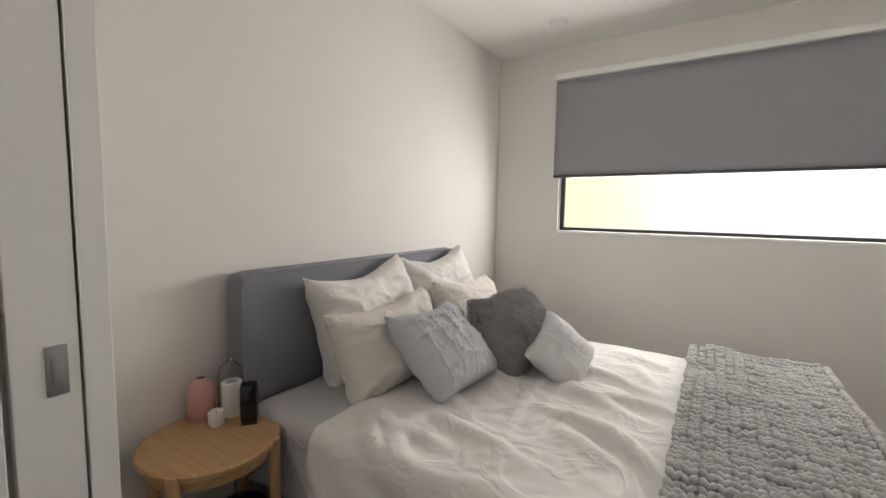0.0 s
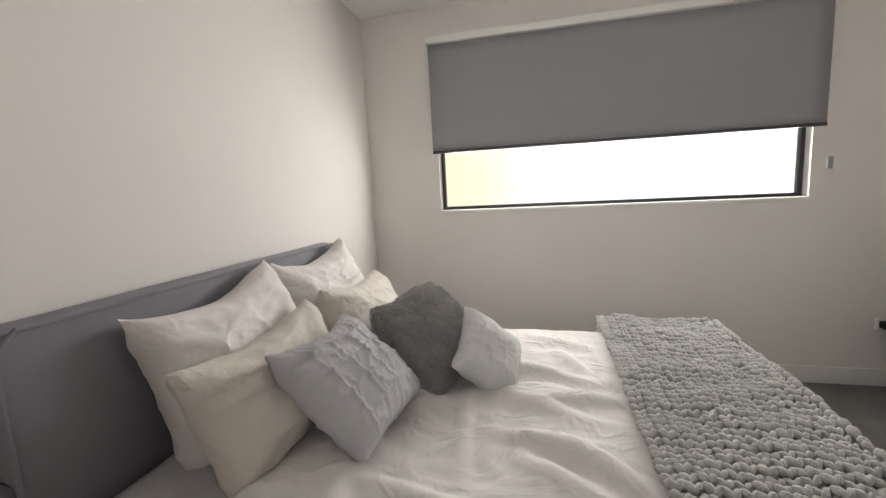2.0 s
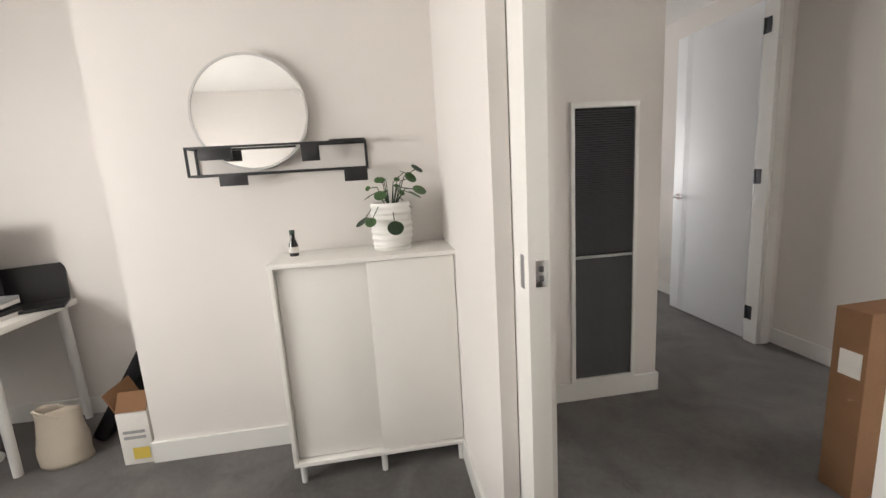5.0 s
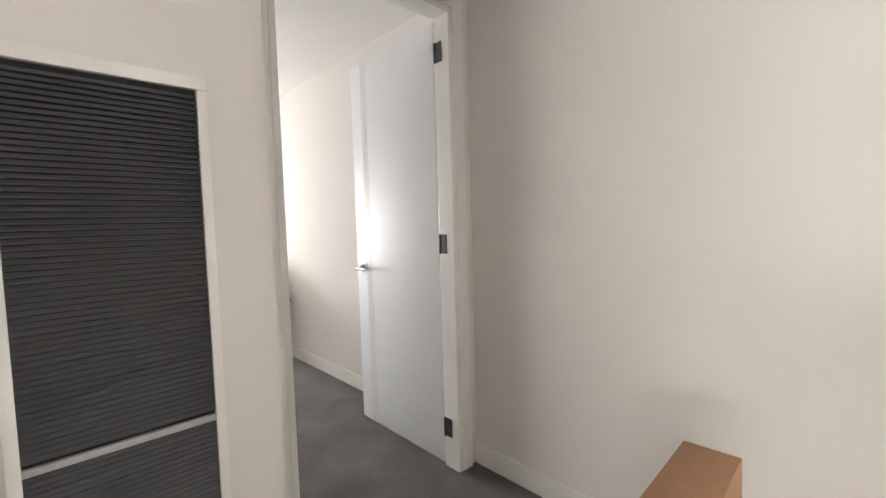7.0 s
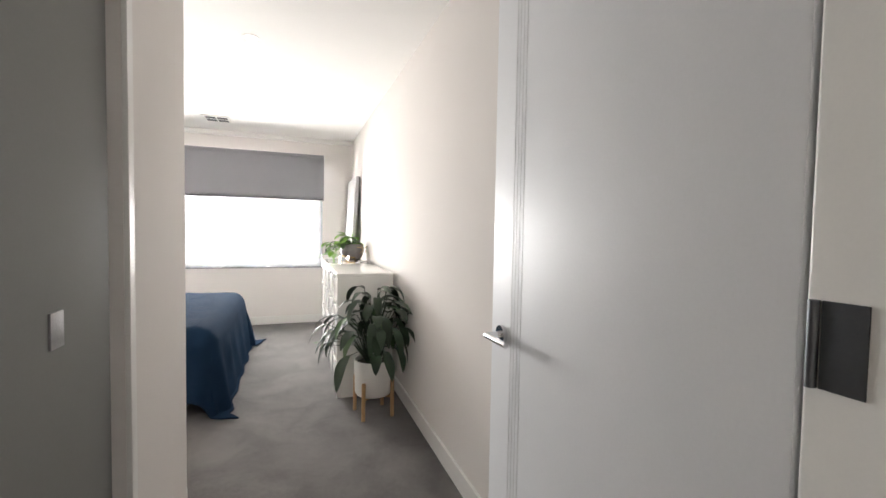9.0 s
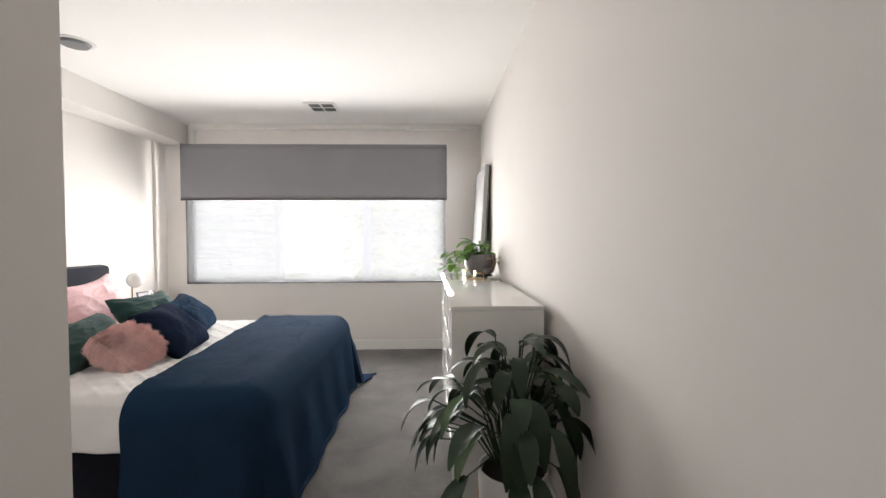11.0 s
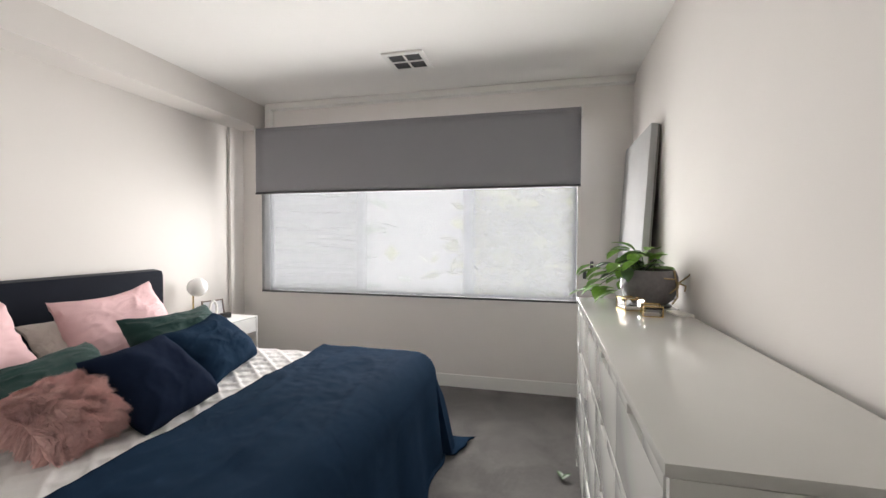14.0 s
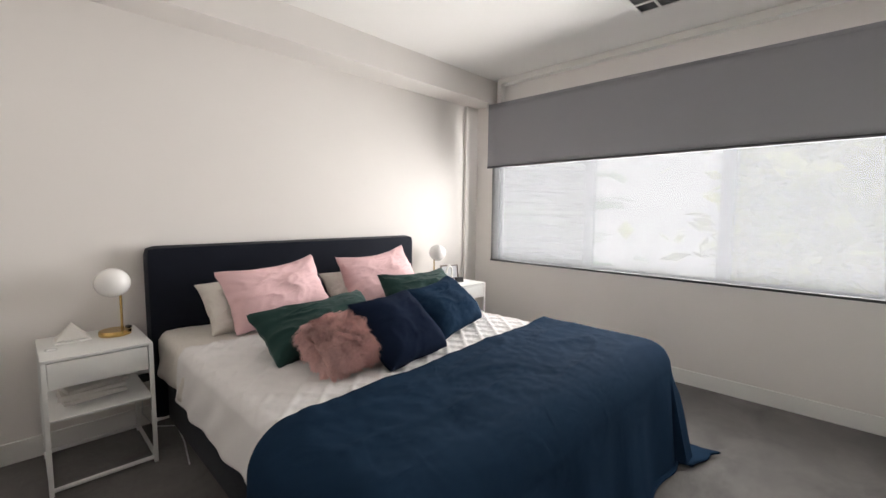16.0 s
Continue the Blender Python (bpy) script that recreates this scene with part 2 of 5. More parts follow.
for cloth, size, height in ((LINEN_WHITE, 5.0, 0.0022), (LINEN_CREAM, 6.0, 0.0022), (NAVY_CLOTH, 4.0, 0.0010), (SHEET_GREY, 6.0, 0.002)):
    creased(cloth, size, height)


# ---- shapes ----
def bx(bm, x0, y0, z0, x1, y1, z1, bev=0.0):
    got = bmesh.ops.create_cube(bm, size=1.0, matrix=Matrix.LocRotScale(((x0 + x1) / 2, (y0 + y1) / 2, (z0 + z1) / 2), None, (abs(x1 - x0), abs(y1 - y0), abs(z1 - z0))))
    if bev:
        edges = list({e for v in got["verts"] for e in v.link_edges})
        bmesh.ops.bevel(bm, geom=edges, offset=bev, segments=2, profile=0.6, affect="EDGES")
    return bm


def box(x0, y0, z0, x1, y1, z1, bev=0.0):
    return bx(bmesh.new(), x0, y0, z0, x1, y1, z1, bev)


def rod(bm, p, q, r0, r1=None, seg=10):
    p, q = Vector(p), Vector(q)
    m = Matrix.Translation((p + q) / 2) @ (q - p).to_track_quat("Z", "Y").to_matrix().to_4x4()
    bmesh.ops.create_cone(bm, cap_ends=True, segments=seg, radius1=r0, radius2=r0 if r1 is None else r1, depth=(q - p).length, matrix=m)
    return bm


def lathe(profile, seg=32, at=(0, 0, 0)):
    bm, rings = bmesh.new(), []
    for r, z in profile:
        rings.append([bm.verts.new((at[0] + r * math.cos(2 * math.pi * k / seg), at[1] + r * math.sin(2 * math.pi * k / seg), at[2] + z)) for k in range(seg)])
    for a, b in zip(rings, rings[1:]):
        for k in range(seg):
            bm.faces.new((a[k], a[(k + 1) % seg], b[(k + 1) % seg], b[k]))
    if profile[0][0] > 0.001 and profile[-1][0] > 0.001:
        for k in range(seg):
            bm.faces.new((rings[-1][k], rings[-1][(k + 1) % seg], rings[0][(k + 1) % seg], rings[0][k]))
    bmesh.ops.remove_doubles(bm, verts=bm.verts, dist=1e-6)
    bmesh.ops.recalc_face_normals(bm, faces=bm.faces)
    return bm


def ball(at, r, sz=1.0):
    bm = bmesh.new()
    bmesh.ops.create_uvsphere(bm, u_segments=28, v_segments=16, radius=r, matrix=Matrix.Translation(at) @ Matrix.Diagonal((1, 1, sz, 1)))
    return bm


def sheet(nu, nv, place):
    """A surface of nu x nv cells whose corners stand at place(u, v), u and v from 0 to 1."""
    bm = bmesh.new()
    g = [[bm.verts.new(place(i / nu, j / nv)) for j in range(nv + 1)] for i in range(nu + 1)]
    for i in range(nu):
        for j in range(nv):
            bm.faces.new((g[i][j], g[i + 1][j], g[i + 1][j + 1], g[i][j + 1]))
    return bm


def part(name, bm, material, parent=None, label="", smooth=True, thick=0.0):
    me = bpy.data.meshes.new(name)
    bm.to_mesh(me)
    bm.free()
    me.materials.append(material)
    for p in me.polygons:
        p.use_smooth = smooth
    if smooth:
        me.set_sharp_from_angle(angle=radians(38))
    ob = new(name, me)
    ob.parent = parent
    if thick:
        mod = ob.modifiers.new("thickness", "SOLIDIFY")
        mod.thickness, mod.offset = thick, 0
    return tagged(ob, label)


def thing(name, m, label, category, group=""):
    ob = new(name)
    ob.empty_display_size = 0.05
    ob.matrix_world = m if isinstance(m, Matrix) else pose(*m)
    return tagged(ob, label, category, group)


def structure(name, bm, material, label, category, smooth=False):
    return tagged(part(name, bm, material, None, label, smooth), "", category, "", "structure")


# ---- the setting ----
H = 2.60
X0, X1, XN, Y0, Y1, YN = -1.33, 2.10, 2.72, 0.475, 3.53, 2.0     # first bedroom and its desk niche
HX, HY = 2.12, -0.755                                            # corner of the grille wall in the hall
DX, DT = 2.50, 0.09                                                        # hall face of the second bedroom's doorway
SX, SY, NY, WX = 8.54, -2.06, 1.58, 4.45                         # second bedroom

fl = bmesh.new()
bx(fl, -2.6, -3.2, -0.12, SX, NY, 0)
bx(fl, -2.6, NY, -0.12, XN, Y1, 0)
structure("floor", fl, CARPET, "charcoal grey cut-pile carpet with tread marks", "carpet")
c = bmesh.new()
bx(c, -2.6, -3.2, H, SX + 0.2, NY + 0.12, H + 0.15)
bx(c, -2.6, NY + 0.12, H, XN + 0.1, Y1 + 0.2, H + 0.15)
structure("ceiling", c, CEIL, "matt white painted plaster ceiling", "ceiling")

W1X0, W1X1, W1Z0, W1Z1 = -0.795, 1.515, 1.19, 2.26
w = bmesh.new()
bx(w, X0 - 0.12, Y1, 0, W1X0, Y1 + 0.2, H)
bx(w, W1X1, Y1, 0, XN + 0.12, Y1 + 0.2, H)
bx(w, W1X0, Y1, 0, W1X1, Y1 + 0.2, W1Z0)
bx(w, W1X0, Y1, W1Z1, W1X1, Y1 + 0.2, H)
structure("wall_window_bedroom", w, WALL, "off-white painted wall with a long high window", "wall")
structure("wall_headboard_bedroom", box(X0 - 0.12, -3.2, 0, X0, Y1, H), WALL, "off-white painted wall behind the grey bed", "wall")
w = bmesh.new()
bx(w, X1, Y0, 0, XN + 0.12, YN, H)
structure("wall_mirror_bedroom", w, WALL, "off-white painted wall with a round mirror", "wall")
structure("wall_niche", box(XN, YN, 0, XN + 0.12, Y1, H), WALL, "off-white painted back wall of the desk niche", "wall")
w = bmesh.new()
OX0, OX1, DH = -0.54, 1.10, 2.36
bx(w, X0, 0.30, 0, OX0 - 0.03, Y0, H)
bx(w, OX0 - 0.03, 0.30, DH, OX1, Y0, H)
bx(w, OX1, 0.424, 0, HX, Y0, H)
bx(w, OX1, 0.30, 0, HX, 0.345, H)
structure("wall_sliding_door", w, WALL, "off-white painted wall with a pocket for the sliding door", "wall")
w = bmesh.new()
bx(w, HX, HY, 0, HX + 0.5, Y0 - 0.001, H)
bx(w, HX + 0.5, HY, 0, DX + DT, HY + 0.06, H)
structure("wall_grille", w, WALL, "off-white painted wall with an air grille", "wall")
JY0, JY1 = -1.833, -0.920
w = bmesh.new()
bx(w, DX, -1.95, 0, DX + DT, JY0, H)
bx(w, DX, JY1, 0, DX + DT, HY, H)
bx(w, DX, JY0, DH + 0.01, DX + DT, JY1, H)
structure("wall_bedroom_doorway", w, WALL, "off-white painted wall round the white door", "wall")
structure("wall_hall_south", box(1.0, -2.07, 0, DX + DT, -1.95, H), WALL, "off-white painted hall wall", "wall")
w = bmesh.new()
bx(w, X0, -3.2, 0, -0.7, -3.08, H)
bx(w, 0.7, -3.2, 0, 1.0, -3.08, H)
bx(w, -0.7, -3.2, 0, 0.7, -3.08, 1.0)
bx(w, -0.7, -3.2, 2.3, 0.7, -3.08, H)
structure("wall_stair_side", w, WALL, "off-white painted stairwell wall", "wall")
structure("wall_stair_end", box(0.9, -3.08, 0, 1.0, -1.95, H), WALL, "off-white painted stairwell wall", "wall")
structure("wall_dresser", box(DX + DT, SY - 0.12, 0, SX + 0.2, SY, H), WALL, "off-white painted wall behind the long dresser", "wall")
w = bmesh.new()
bx(w, DX + DT, -0.79, 0, 2.86, -0.67, H)
bx(w, 3.72, -0.79, 0, WX, -0.67, H)
bx(w, 2.86, -0.79, 2.36, 3.72, -0.67, H)
bx(w, WX - 0.12, -0.67, 0, WX, NY, H)
structure("wall_ensuite", w, WALL, "off-white painted wall with a grey sliding door", "wall")
structure("wall_headboard_main", box(WX - 0.12, NY, 0, SX + 0.2, NY + 0.12, H), WALL, "off-white painted wall behind the navy bed", "wall")
W2Y0, W2Y1, W2Z0, W2Z1 = -1.645, 1.31, 0.79, 2.30
w = bmesh.new()
bx(w, SX, SY, 0, SX + 0.2, W2Y0, H)
bx(w, SX, W2Y1, 0, SX + 0.2, NY, H)
bx(w, SX, W2Y0, 0, SX + 0.2, W2Y1, W2Z0)
bx(w, SX, W2Y0, W2Z1, SX + 0.2, W2Y1, H)
structure("wall_window_main", w, WALL, "off-white painted wall with a wide window", "wall")
structure("bulkhead", box(WX, 1.30, 2.375, SX, NY, H), WALL, "off-white plaster bulkhead along the ceiling", "bulkhead")
structure("corner_nib", box(8.36, 1.55, 0, SX, NY, 2.375), WALL, "narrow off-white plaster nib in the corner", "wall")
t = bmesh.new()
bx(t, SX - 0.075, SY, 2.545, SX, 1.24, H - 0.001, 0.004)
bx(t, SX - 0.075, 1.20, 2.36, SX, 1.24, 2.545, 0.004)
structure("trim_window_head", t, TRIM, "white painted trim above the wide window", "trim")

b = bmesh.new()
for x0, y0, x1, y1 in ((X0, Y0, X0 + 0.014, Y1), (X0, Y1 - 0.014, XN, Y1), (X1 - 0.014, Y0, X1, YN + 0.014), (X1, YN, XN, YN + 0.014), (XN - 0.014, YN, XN, Y1), (OX1, Y0, X1, Y0 + 0.014), (X0, Y0, OX0 - 0.08, Y0 + 0.014)):
    bx(b, x0, y0, 0, x1, y1, 0.11, 0.003)
structure("baseboard_bedroom", b, TRIM, "white painted baseboard", "baseboard")
b = bmesh.new()
for x0, y0, x1, y1 in ((HX - 0.014, HY - 0.014, HX, 0.30), (1.0, -1.95, DX, -1.936), (HX, HY - 0.014, DX, HY)):
    bx(b, x0, y0, 0, x1, y1, 0.11, 0.003)
structure("baseboard_hall", b, TRIM, "white painted baseboard", "baseboard")
b = bmesh.new()
for x0, y0, x1, y1 in ((DX + DT, SY, SX, SY + 0.014), (SX - 0.014, SY, SX, NY), (WX, NY - 0.014, SX, NY), (WX, -0.79, WX + 0.014, NY)):
    bx(b, x0, y0, 0, x1, y1, 0.11, 0.003)
structure("baseboard_main", b, TRIM, "white painted baseboard", "baseboard")

structure("half_wall", box(-1.33, -0.60, 0, 0.82, -0.48, 1.19, 0.004), TRIM, "white painted half-height stair wall", "half wall")


# ---- windows and blinds ----
def window_frame(name, label, horizontal, a0, a1, z0, z1, depth, mullions):
    """A dark aluminium window in a wall; horizontal names the axis along the wall."""
    win = tagged(thing(name, (0, 0, 0), label, "window"), "", "", "", "structure")

    def bar(nm, s0, s1, zz0, zz1, d0, d1, material):
        g = box(s0, d0, zz0, s1, d1, zz1, 0.003) if horizontal == "x" else box(d0, s0, zz0, d1, s1, zz1, 0.003)
        return part(nm, g, material, win)

    d0, d1, fw = depth, depth + 0.05, 0.026
    bar("frame", a0, a1, z0, z0 + fw, d0, d1, DARK_FRAME)
    bar("frame", a0, a1, z1 - fw, z1, d0, d1, DARK_FRAME)
    bar("frame", a0, a0 + fw, z0 + fw, z1 - fw, d0, d1, DARK_FRAME)
    bar("frame", a1 - fw, a1, z0 + fw, z1 - fw, d0, d1, DARK_FRAME)
    stops = [a0 + fw] + [s for mm in mullions for s in (mm - 0.045, mm + 0.045)] + [a1 - fw]
    for mm in mullions:
        bar("mullion", mm - 0.045, mm + 0.045, z0 + fw, z1 - fw, d0, d1, DARK_FRAME)
    for s0, s1 in zip(stops[::2], stops[1::2]):
        pane = bar("pane", s0, s1, z0 + fw, z1 - fw, depth + 0.02, depth + 0.026, GLASS)
        pane.visible_shadow = False
    return win


window_frame("window_1", "long high dark-framed window", "x", W1X0, W1X1, W1Z0, W1Z1, Y1 + 0.07, ())
window_frame("window_2", "wide dark-framed window in three lights", "y", W2Y0, W2Y1, W2Z0, W2Z1, SX + 0.08, (-0.72, 0.315))
# unseen window, added to frame the fill lamp of the hall
window_frame("added_window_3", "plain unseen stairwell window added round the hall's fill lamp", "x", -0.7, 0.7, 1.0, 2.3, -3.19, (0.0,))
structure("sill_bedroom", box(W1X0, Y1 - 0.012, W1Z0 - 0.02, W1X1, Y1 + 0.07, W1Z0 + 0.004, 0.003), TRIM, "white painted window sill", "sill")


def roller_blind(name, label, m, width, drop, cloth, rail_material, tube=True):
    """Local x along the blind, z up from its top, y towards the wall."""
    bl = thing(name, m, label, "blind")
    part("cloth", sheet(24, 12, lambda u, v: ((u - 0.5) * width, 0.002 * math.sin(9 * u), -v * drop)), cloth, bl, thick=0.0012)
    part("bottom_rail", box(-width / 2, -0.008, -drop - 0.014, width / 2, 0.008, -drop + 0.006, 0.003), rail_material, bl, "dark bottom rail")
    if tube:
        part("roller", rod(bmesh.new(), (-width / 2, 0.024, 0.0), (width / 2, 0.024, 0.0), 0.024, seg=20), cloth, bl)
        for s in (-1, 1):
            part("bracket", box(s * width / 2, -0.012, -0.05, s * (width / 2 + 0.012), 0.055, 0.035, 0.003), TRIM, bl, "white end bracket")
    return bl


roller_blind("roller_blind", "grey blockout roller blind drawn half down", pose(0.365, Y1 - 0.06, 2.325), 2.37, 0.71, BLOCKOUT, DARK_FRAME)
structure("blind_pelmet_strip", box(-0.83, Y1 - 0.095, 2.336, 1.56, Y1, 2.384, 0.006), TRIM, "thin white strip above the grey blind", "trim")
roller_blind("roller_blind", "grey blockout roller blind drawn part down over the wide window", pose(SX - 0.10, -0.165, 2.345, 0, 0, -90), 2.99, 0.60, BLOCKOUT, DARK_FRAME)
roller_blind("sheer_blind", "white sheer screen roller blind drawn down to a dark rail", pose(SX - 0.035, -0.165, 2.30, 0, 0, -90), 2.96, 1.50, SHEER, BLACK_METAL)


# ---- soft things ----
def wob(x, y, z, s, seed=0.0):
    return noise.noise(Vector((x * s + seed, y * s - seed, z * s + 0.5 * seed)))


def pillow_point(u, v, side, w, h, t, seed, soft):
    """A point of a stuffed cover: drawn-in sides, pointed ears, a sagging top edge and creases from the seams."""
    puff = (max(0, 1 - abs(u) ** 3.0) * max(0, 1 - abs(v) ** 3.0)) ** 0.46
    ear = 1 - 0.03 * abs(u * v) ** 5
    x = w / 2 * u * (1 - 0.085 * (1 - v * v)) * ear
    z = h / 2 * v * (1 - 0.075 * (1 - u * u)) * ear - 0.085 * h * soft * max(0, v) ** 1.6 * (1 - u * u)
    y = side * t / 2 * puff * (1 + 0.22 * wob(u, v, side, 1.5, seed) - 0.16 * v)
    rim = (1 - puff) * min(1, 4 * puff)
    along = math.atan2(v, u)
    y += side * 0.020 * soft * rim * wob(math.cos(along) * 2.2, math.sin(along) * 2.2, side, 2.4, seed + 5)
    y += side * soft * 0.011 * puff * (1 - abs(wob(u * 0.6 + v * 0.5, v * 0.9 - u * 0.3, side, 2.3, seed + 9))) ** 6
    y += side * soft * 0.006 * puff * (1 - abs(wob(u * 0.5 - v * 0.9, v * 0.4 + u * 0.8, side, 4.2, seed + 2))) ** 8
    return x, y, z + h / 2


def cushion_mesh(w, h, t, seed, ridges=0, n=48, soft=1.0):
    """Upright cushion: width x, height z, thickness y, bottom edge at z = 0; pointed corners and creases."""
    bm = bmesh.new()
    n = 72 if ridges else n
    grids = []
    for side in (-1, 1):
        g = []
        for i in range(n + 1):
            row = []
            for j in range(n + 1):
                u, v = 2 * i / n - 1, 2 * j / n - 1
                x, y, z = pillow_point(u, v, side, w, h, t, seed, soft)
                if ridges and max(abs(u), abs(v)) < 0.97:
                    for a in (u + 0.12, v):
                        k = (a + 1) / 2 * ridges
                        y += side * 0.0065 * math.exp(-((k - round(k)) / 0.085) ** 2)
                edge = max(abs(u), abs(v)) ** 14
                row.append((x + 0.006 * edge * wob(u, v, 0, 4, seed), y + 0.03 * edge * soft * wob(u, v, 0, 1.7, seed + 3), z + 0.008 * edge * wob(u, v, 1, 3, seed)))
            g.append(row)
        grids.append(g)
    verts = {}

    def vert(s, i, j):
        key = (0 if i in (0, n) or j in (0, n) else s, i, j)
        if key not in verts:
            verts[key] = bm.verts.new(grids[s][i][j])
        return verts[key]

    for s in (0, 1):
        for i in range(n):
            for j in range(n):
                f = [vert(s, i, j), vert(s, i + 1, j), vert(s, i + 1, j + 1), vert(s, i, j + 1)]
                bm.faces.new(f if s == 0 else f[::-1])
    return bm


def cushion(name, label, at, yaw, lean, w, h, t, material, seed, group, ridges=0, roll=0, soft=1.0):
    """at: the middle of the lower edge; lean: degrees that the top tips back; yaw 0 faces -y."""
    m = pose(*at) @ pose(0, 0, 0, 0, 0, yaw) @ pose(0, 0, 0, -lean, 0, 0) @ pose(0, 0, 0, 0, roll, 0)
    th = thing(name, m, label, "cushion" if name != "pillow" else "pillow", group)
    part("cover", cushion_mesh(w, h, t, seed, ridges, soft=soft), material, th)
    return th


def fur(parent, w, h, t, material, count, length, seed, thick=1.0):
    """Pile over a cushion, gathered in soft tufts."""
    rnd = random.Random(seed)

    def root(u, v, side):
        return Vector(pillow_point(u, v, side, w, h, t, 0.0, 0.2))

    tufts = []
    for k in range(280):
        u, v, side = rnd.uniform(-1, 1), rnd.uniform(-1, 1), -1 if rnd.random() < 0.75 else 1
        out = Vector((u * 0.9 + rnd.gauss(0, 0.45), side * 0.75, v * 0.45 - 0.5 + rnd.gauss(0, 0.35))).normalized()
        tufts.append((u, v, side, root(u, v, side) + out * length * rnd.uniform(0.7, 1.2) + Vector((0, 0, -0.25 * length)), out))
    verts, faces = [], []
    for k in range(count):
        cu, cv, side, tuft_tip, out = rnd.choice(tufts)
        u, v = max(-1, min(1, cu + rnd.gauss(0, 0.11))), max(-1, min(1, cv + rnd.gauss(0, 0.13)))
        p = root(u, v, side)
        own = p + out * length * rnd.uniform(0.6, 1.15) + Vector((rnd.gauss(0, 0.008), 0, -0.25 * length))
        tip = own.lerp(tuft_tip, rnd.uniform(0.4, 0.75))
        mid = p.lerp(tip, 0.5) + out * length * 0.14
        across = (tip - p).cross(Vector((rnd.gauss(0, 1), rnd.gauss(0, 1), rnd.gauss(0, 1)))).normalized() * rnd.uniform(0.0009, 0.0021) * thick
        i = len(verts)
        verts += [tuple(p - across), tuple(p + across), tuple(mid + across * 0.9), tuple(mid - across * 0.9), tuple(tip)]
        faces += [(i, i + 1, i + 2, i + 3), (i + 3, i + 2, i + 4)]
    me = bpy.data.meshes.new("fur_coat")
    me.from_pydata(verts, [], faces)
    me.materials.append(material)
    ob = new("fur_coat", me)
    ob.parent = parent
    return tagged(ob, kind="stuff")


def drape(x0, x1, y0, y1, z, drops, cell=0.03, flare=0.10, fold=0.02, wrinkle=0.012, seed=0.0, hem=0.0, extra=None, r=0.06):
    """Cloth lying on a block and hanging over its sides; drops: how far at -x, +x, -y, +y (0: none)."""
    dx0, dx1, dy0, dy1 = drops
    nu, nv = max(8, int((x1 - x0 + dx0 + dx1) / cell)), max(8, int((y1 - y0 + dy0 + dy1) / cell))

    def place(u, v):
        a, b = x0 - dx0 + u * (x1 - x0 + dx0 + dx1), y0 - dy0 + v * (y1 - y0 + dy0 + dy1)
        ox = a - x1 if a > x1 else (a - x0 if a < x0 else 0.0)
        oy = b - y1 if b > y1 else (b - y0 if b < y0 else 0.0)
        px, py = min(max(a, x0), x1), min(max(b, y0), y1)
        over = max(abs(ox), abs(oy))
        both = min(abs(ox), abs(oy))
        drop = over - 0.35 * both if over else 0.0
        zz = z - max(0.0, drop - r * 0.4) if drop > r else z - drop * drop / (2 * r) * 1.2
        wave = fold * min(1, over / 0.2) * (math.sin(17 * (a if abs(oy) > abs(ox) else b) + 3 * seed) + 0.7 * math.sin(29 * (a + b) + seed))
        swing = flare * over + (min(over, r) * 0.5) + wave
        if ox:
            px += math.copysign(swing * abs(ox) / max(over, 1e-6) + 0.25 * both, ox)
        if oy:
            py += math.copysign(swing * abs(oy) / max(over, 1e-6) + 0.25 * both, oy)
        near = 1.0 if not over else 0.4
        zz += near * (wrinkle * wob(a, b * 0.6, 0, 5, seed) + 0.6 * wrinkle * abs(wob(a * 0.7, b, 0, 9, seed + 4)) + 0.3 * wrinkle * wob(a, b, 0, 22, seed))
        if extra:
            zz += extra(a, b) * (1.0 if not over else max(0, 1 - over / 0.08))
        return (px, py, max(zz, hem))

    return sheet(nu, nv, place)


def leaf_blade(bm, base, tip_dir, length, width, droop, seed=0.0, n=6):
    """A pointed leaf with a folded midrib that bends down towards its tip."""
    d = Vector(tip_dir).normalized()
    side = d.cross(Vector((0, 0, 1)))
    side = side.normalized() if side.length > 0.05 else Vector((1, 0, 0))
    p = Vector(base)
    rows = []
    for k in range(n + 1):
        s = k / n
        wd = width * 0.5 * (math.sin(math.pi * min(1, s * 0.93 + 0.05)) ** 0.75) * (1 - 0.25 * s)
        up = side.cross(d).normalized()
        rows.append([bm.verts.new(p - side * wd + up * wd * 0.3), bm.verts.new(p), bm.verts.new(p + side * wd + up * wd * 0.3)])
        d = (d + Vector((0, 0, -droop / n))).normalized()
        p = p + d * (length / n) + side * 0.01 * length * math.sin(5 * s + seed)
    for a, b in zip(rows, rows[1:]):
        for q in (0, 1):
            bm.faces.new((a[q], a[q + 1], b[q + 1], b[q]))


def round_leaf(bm, at, normal, r, n=12):
    q = Vector(normal).to_track_quat("Z", "Y").to_matrix()
    c = bm.verts.new(Vector(at) + q @ Vector((0, 0, -0.12 * r)))
    ring = [bm.verts.new(Vector(at) + q @ Vector((r * math.cos(2 * math.pi * k / n), r * 0.92 * math.sin(2 * math.pi * k / n), 0))) for k in range(n)]
    for k in range(n):
        bm.faces.new((c, ring[k], ring[(k + 1) % n]))


def stem(bm, pts, r):
    for p, q in zip(pts, pts[1:]):
        rod(bm, p, q, r, r * 0.9, 6)


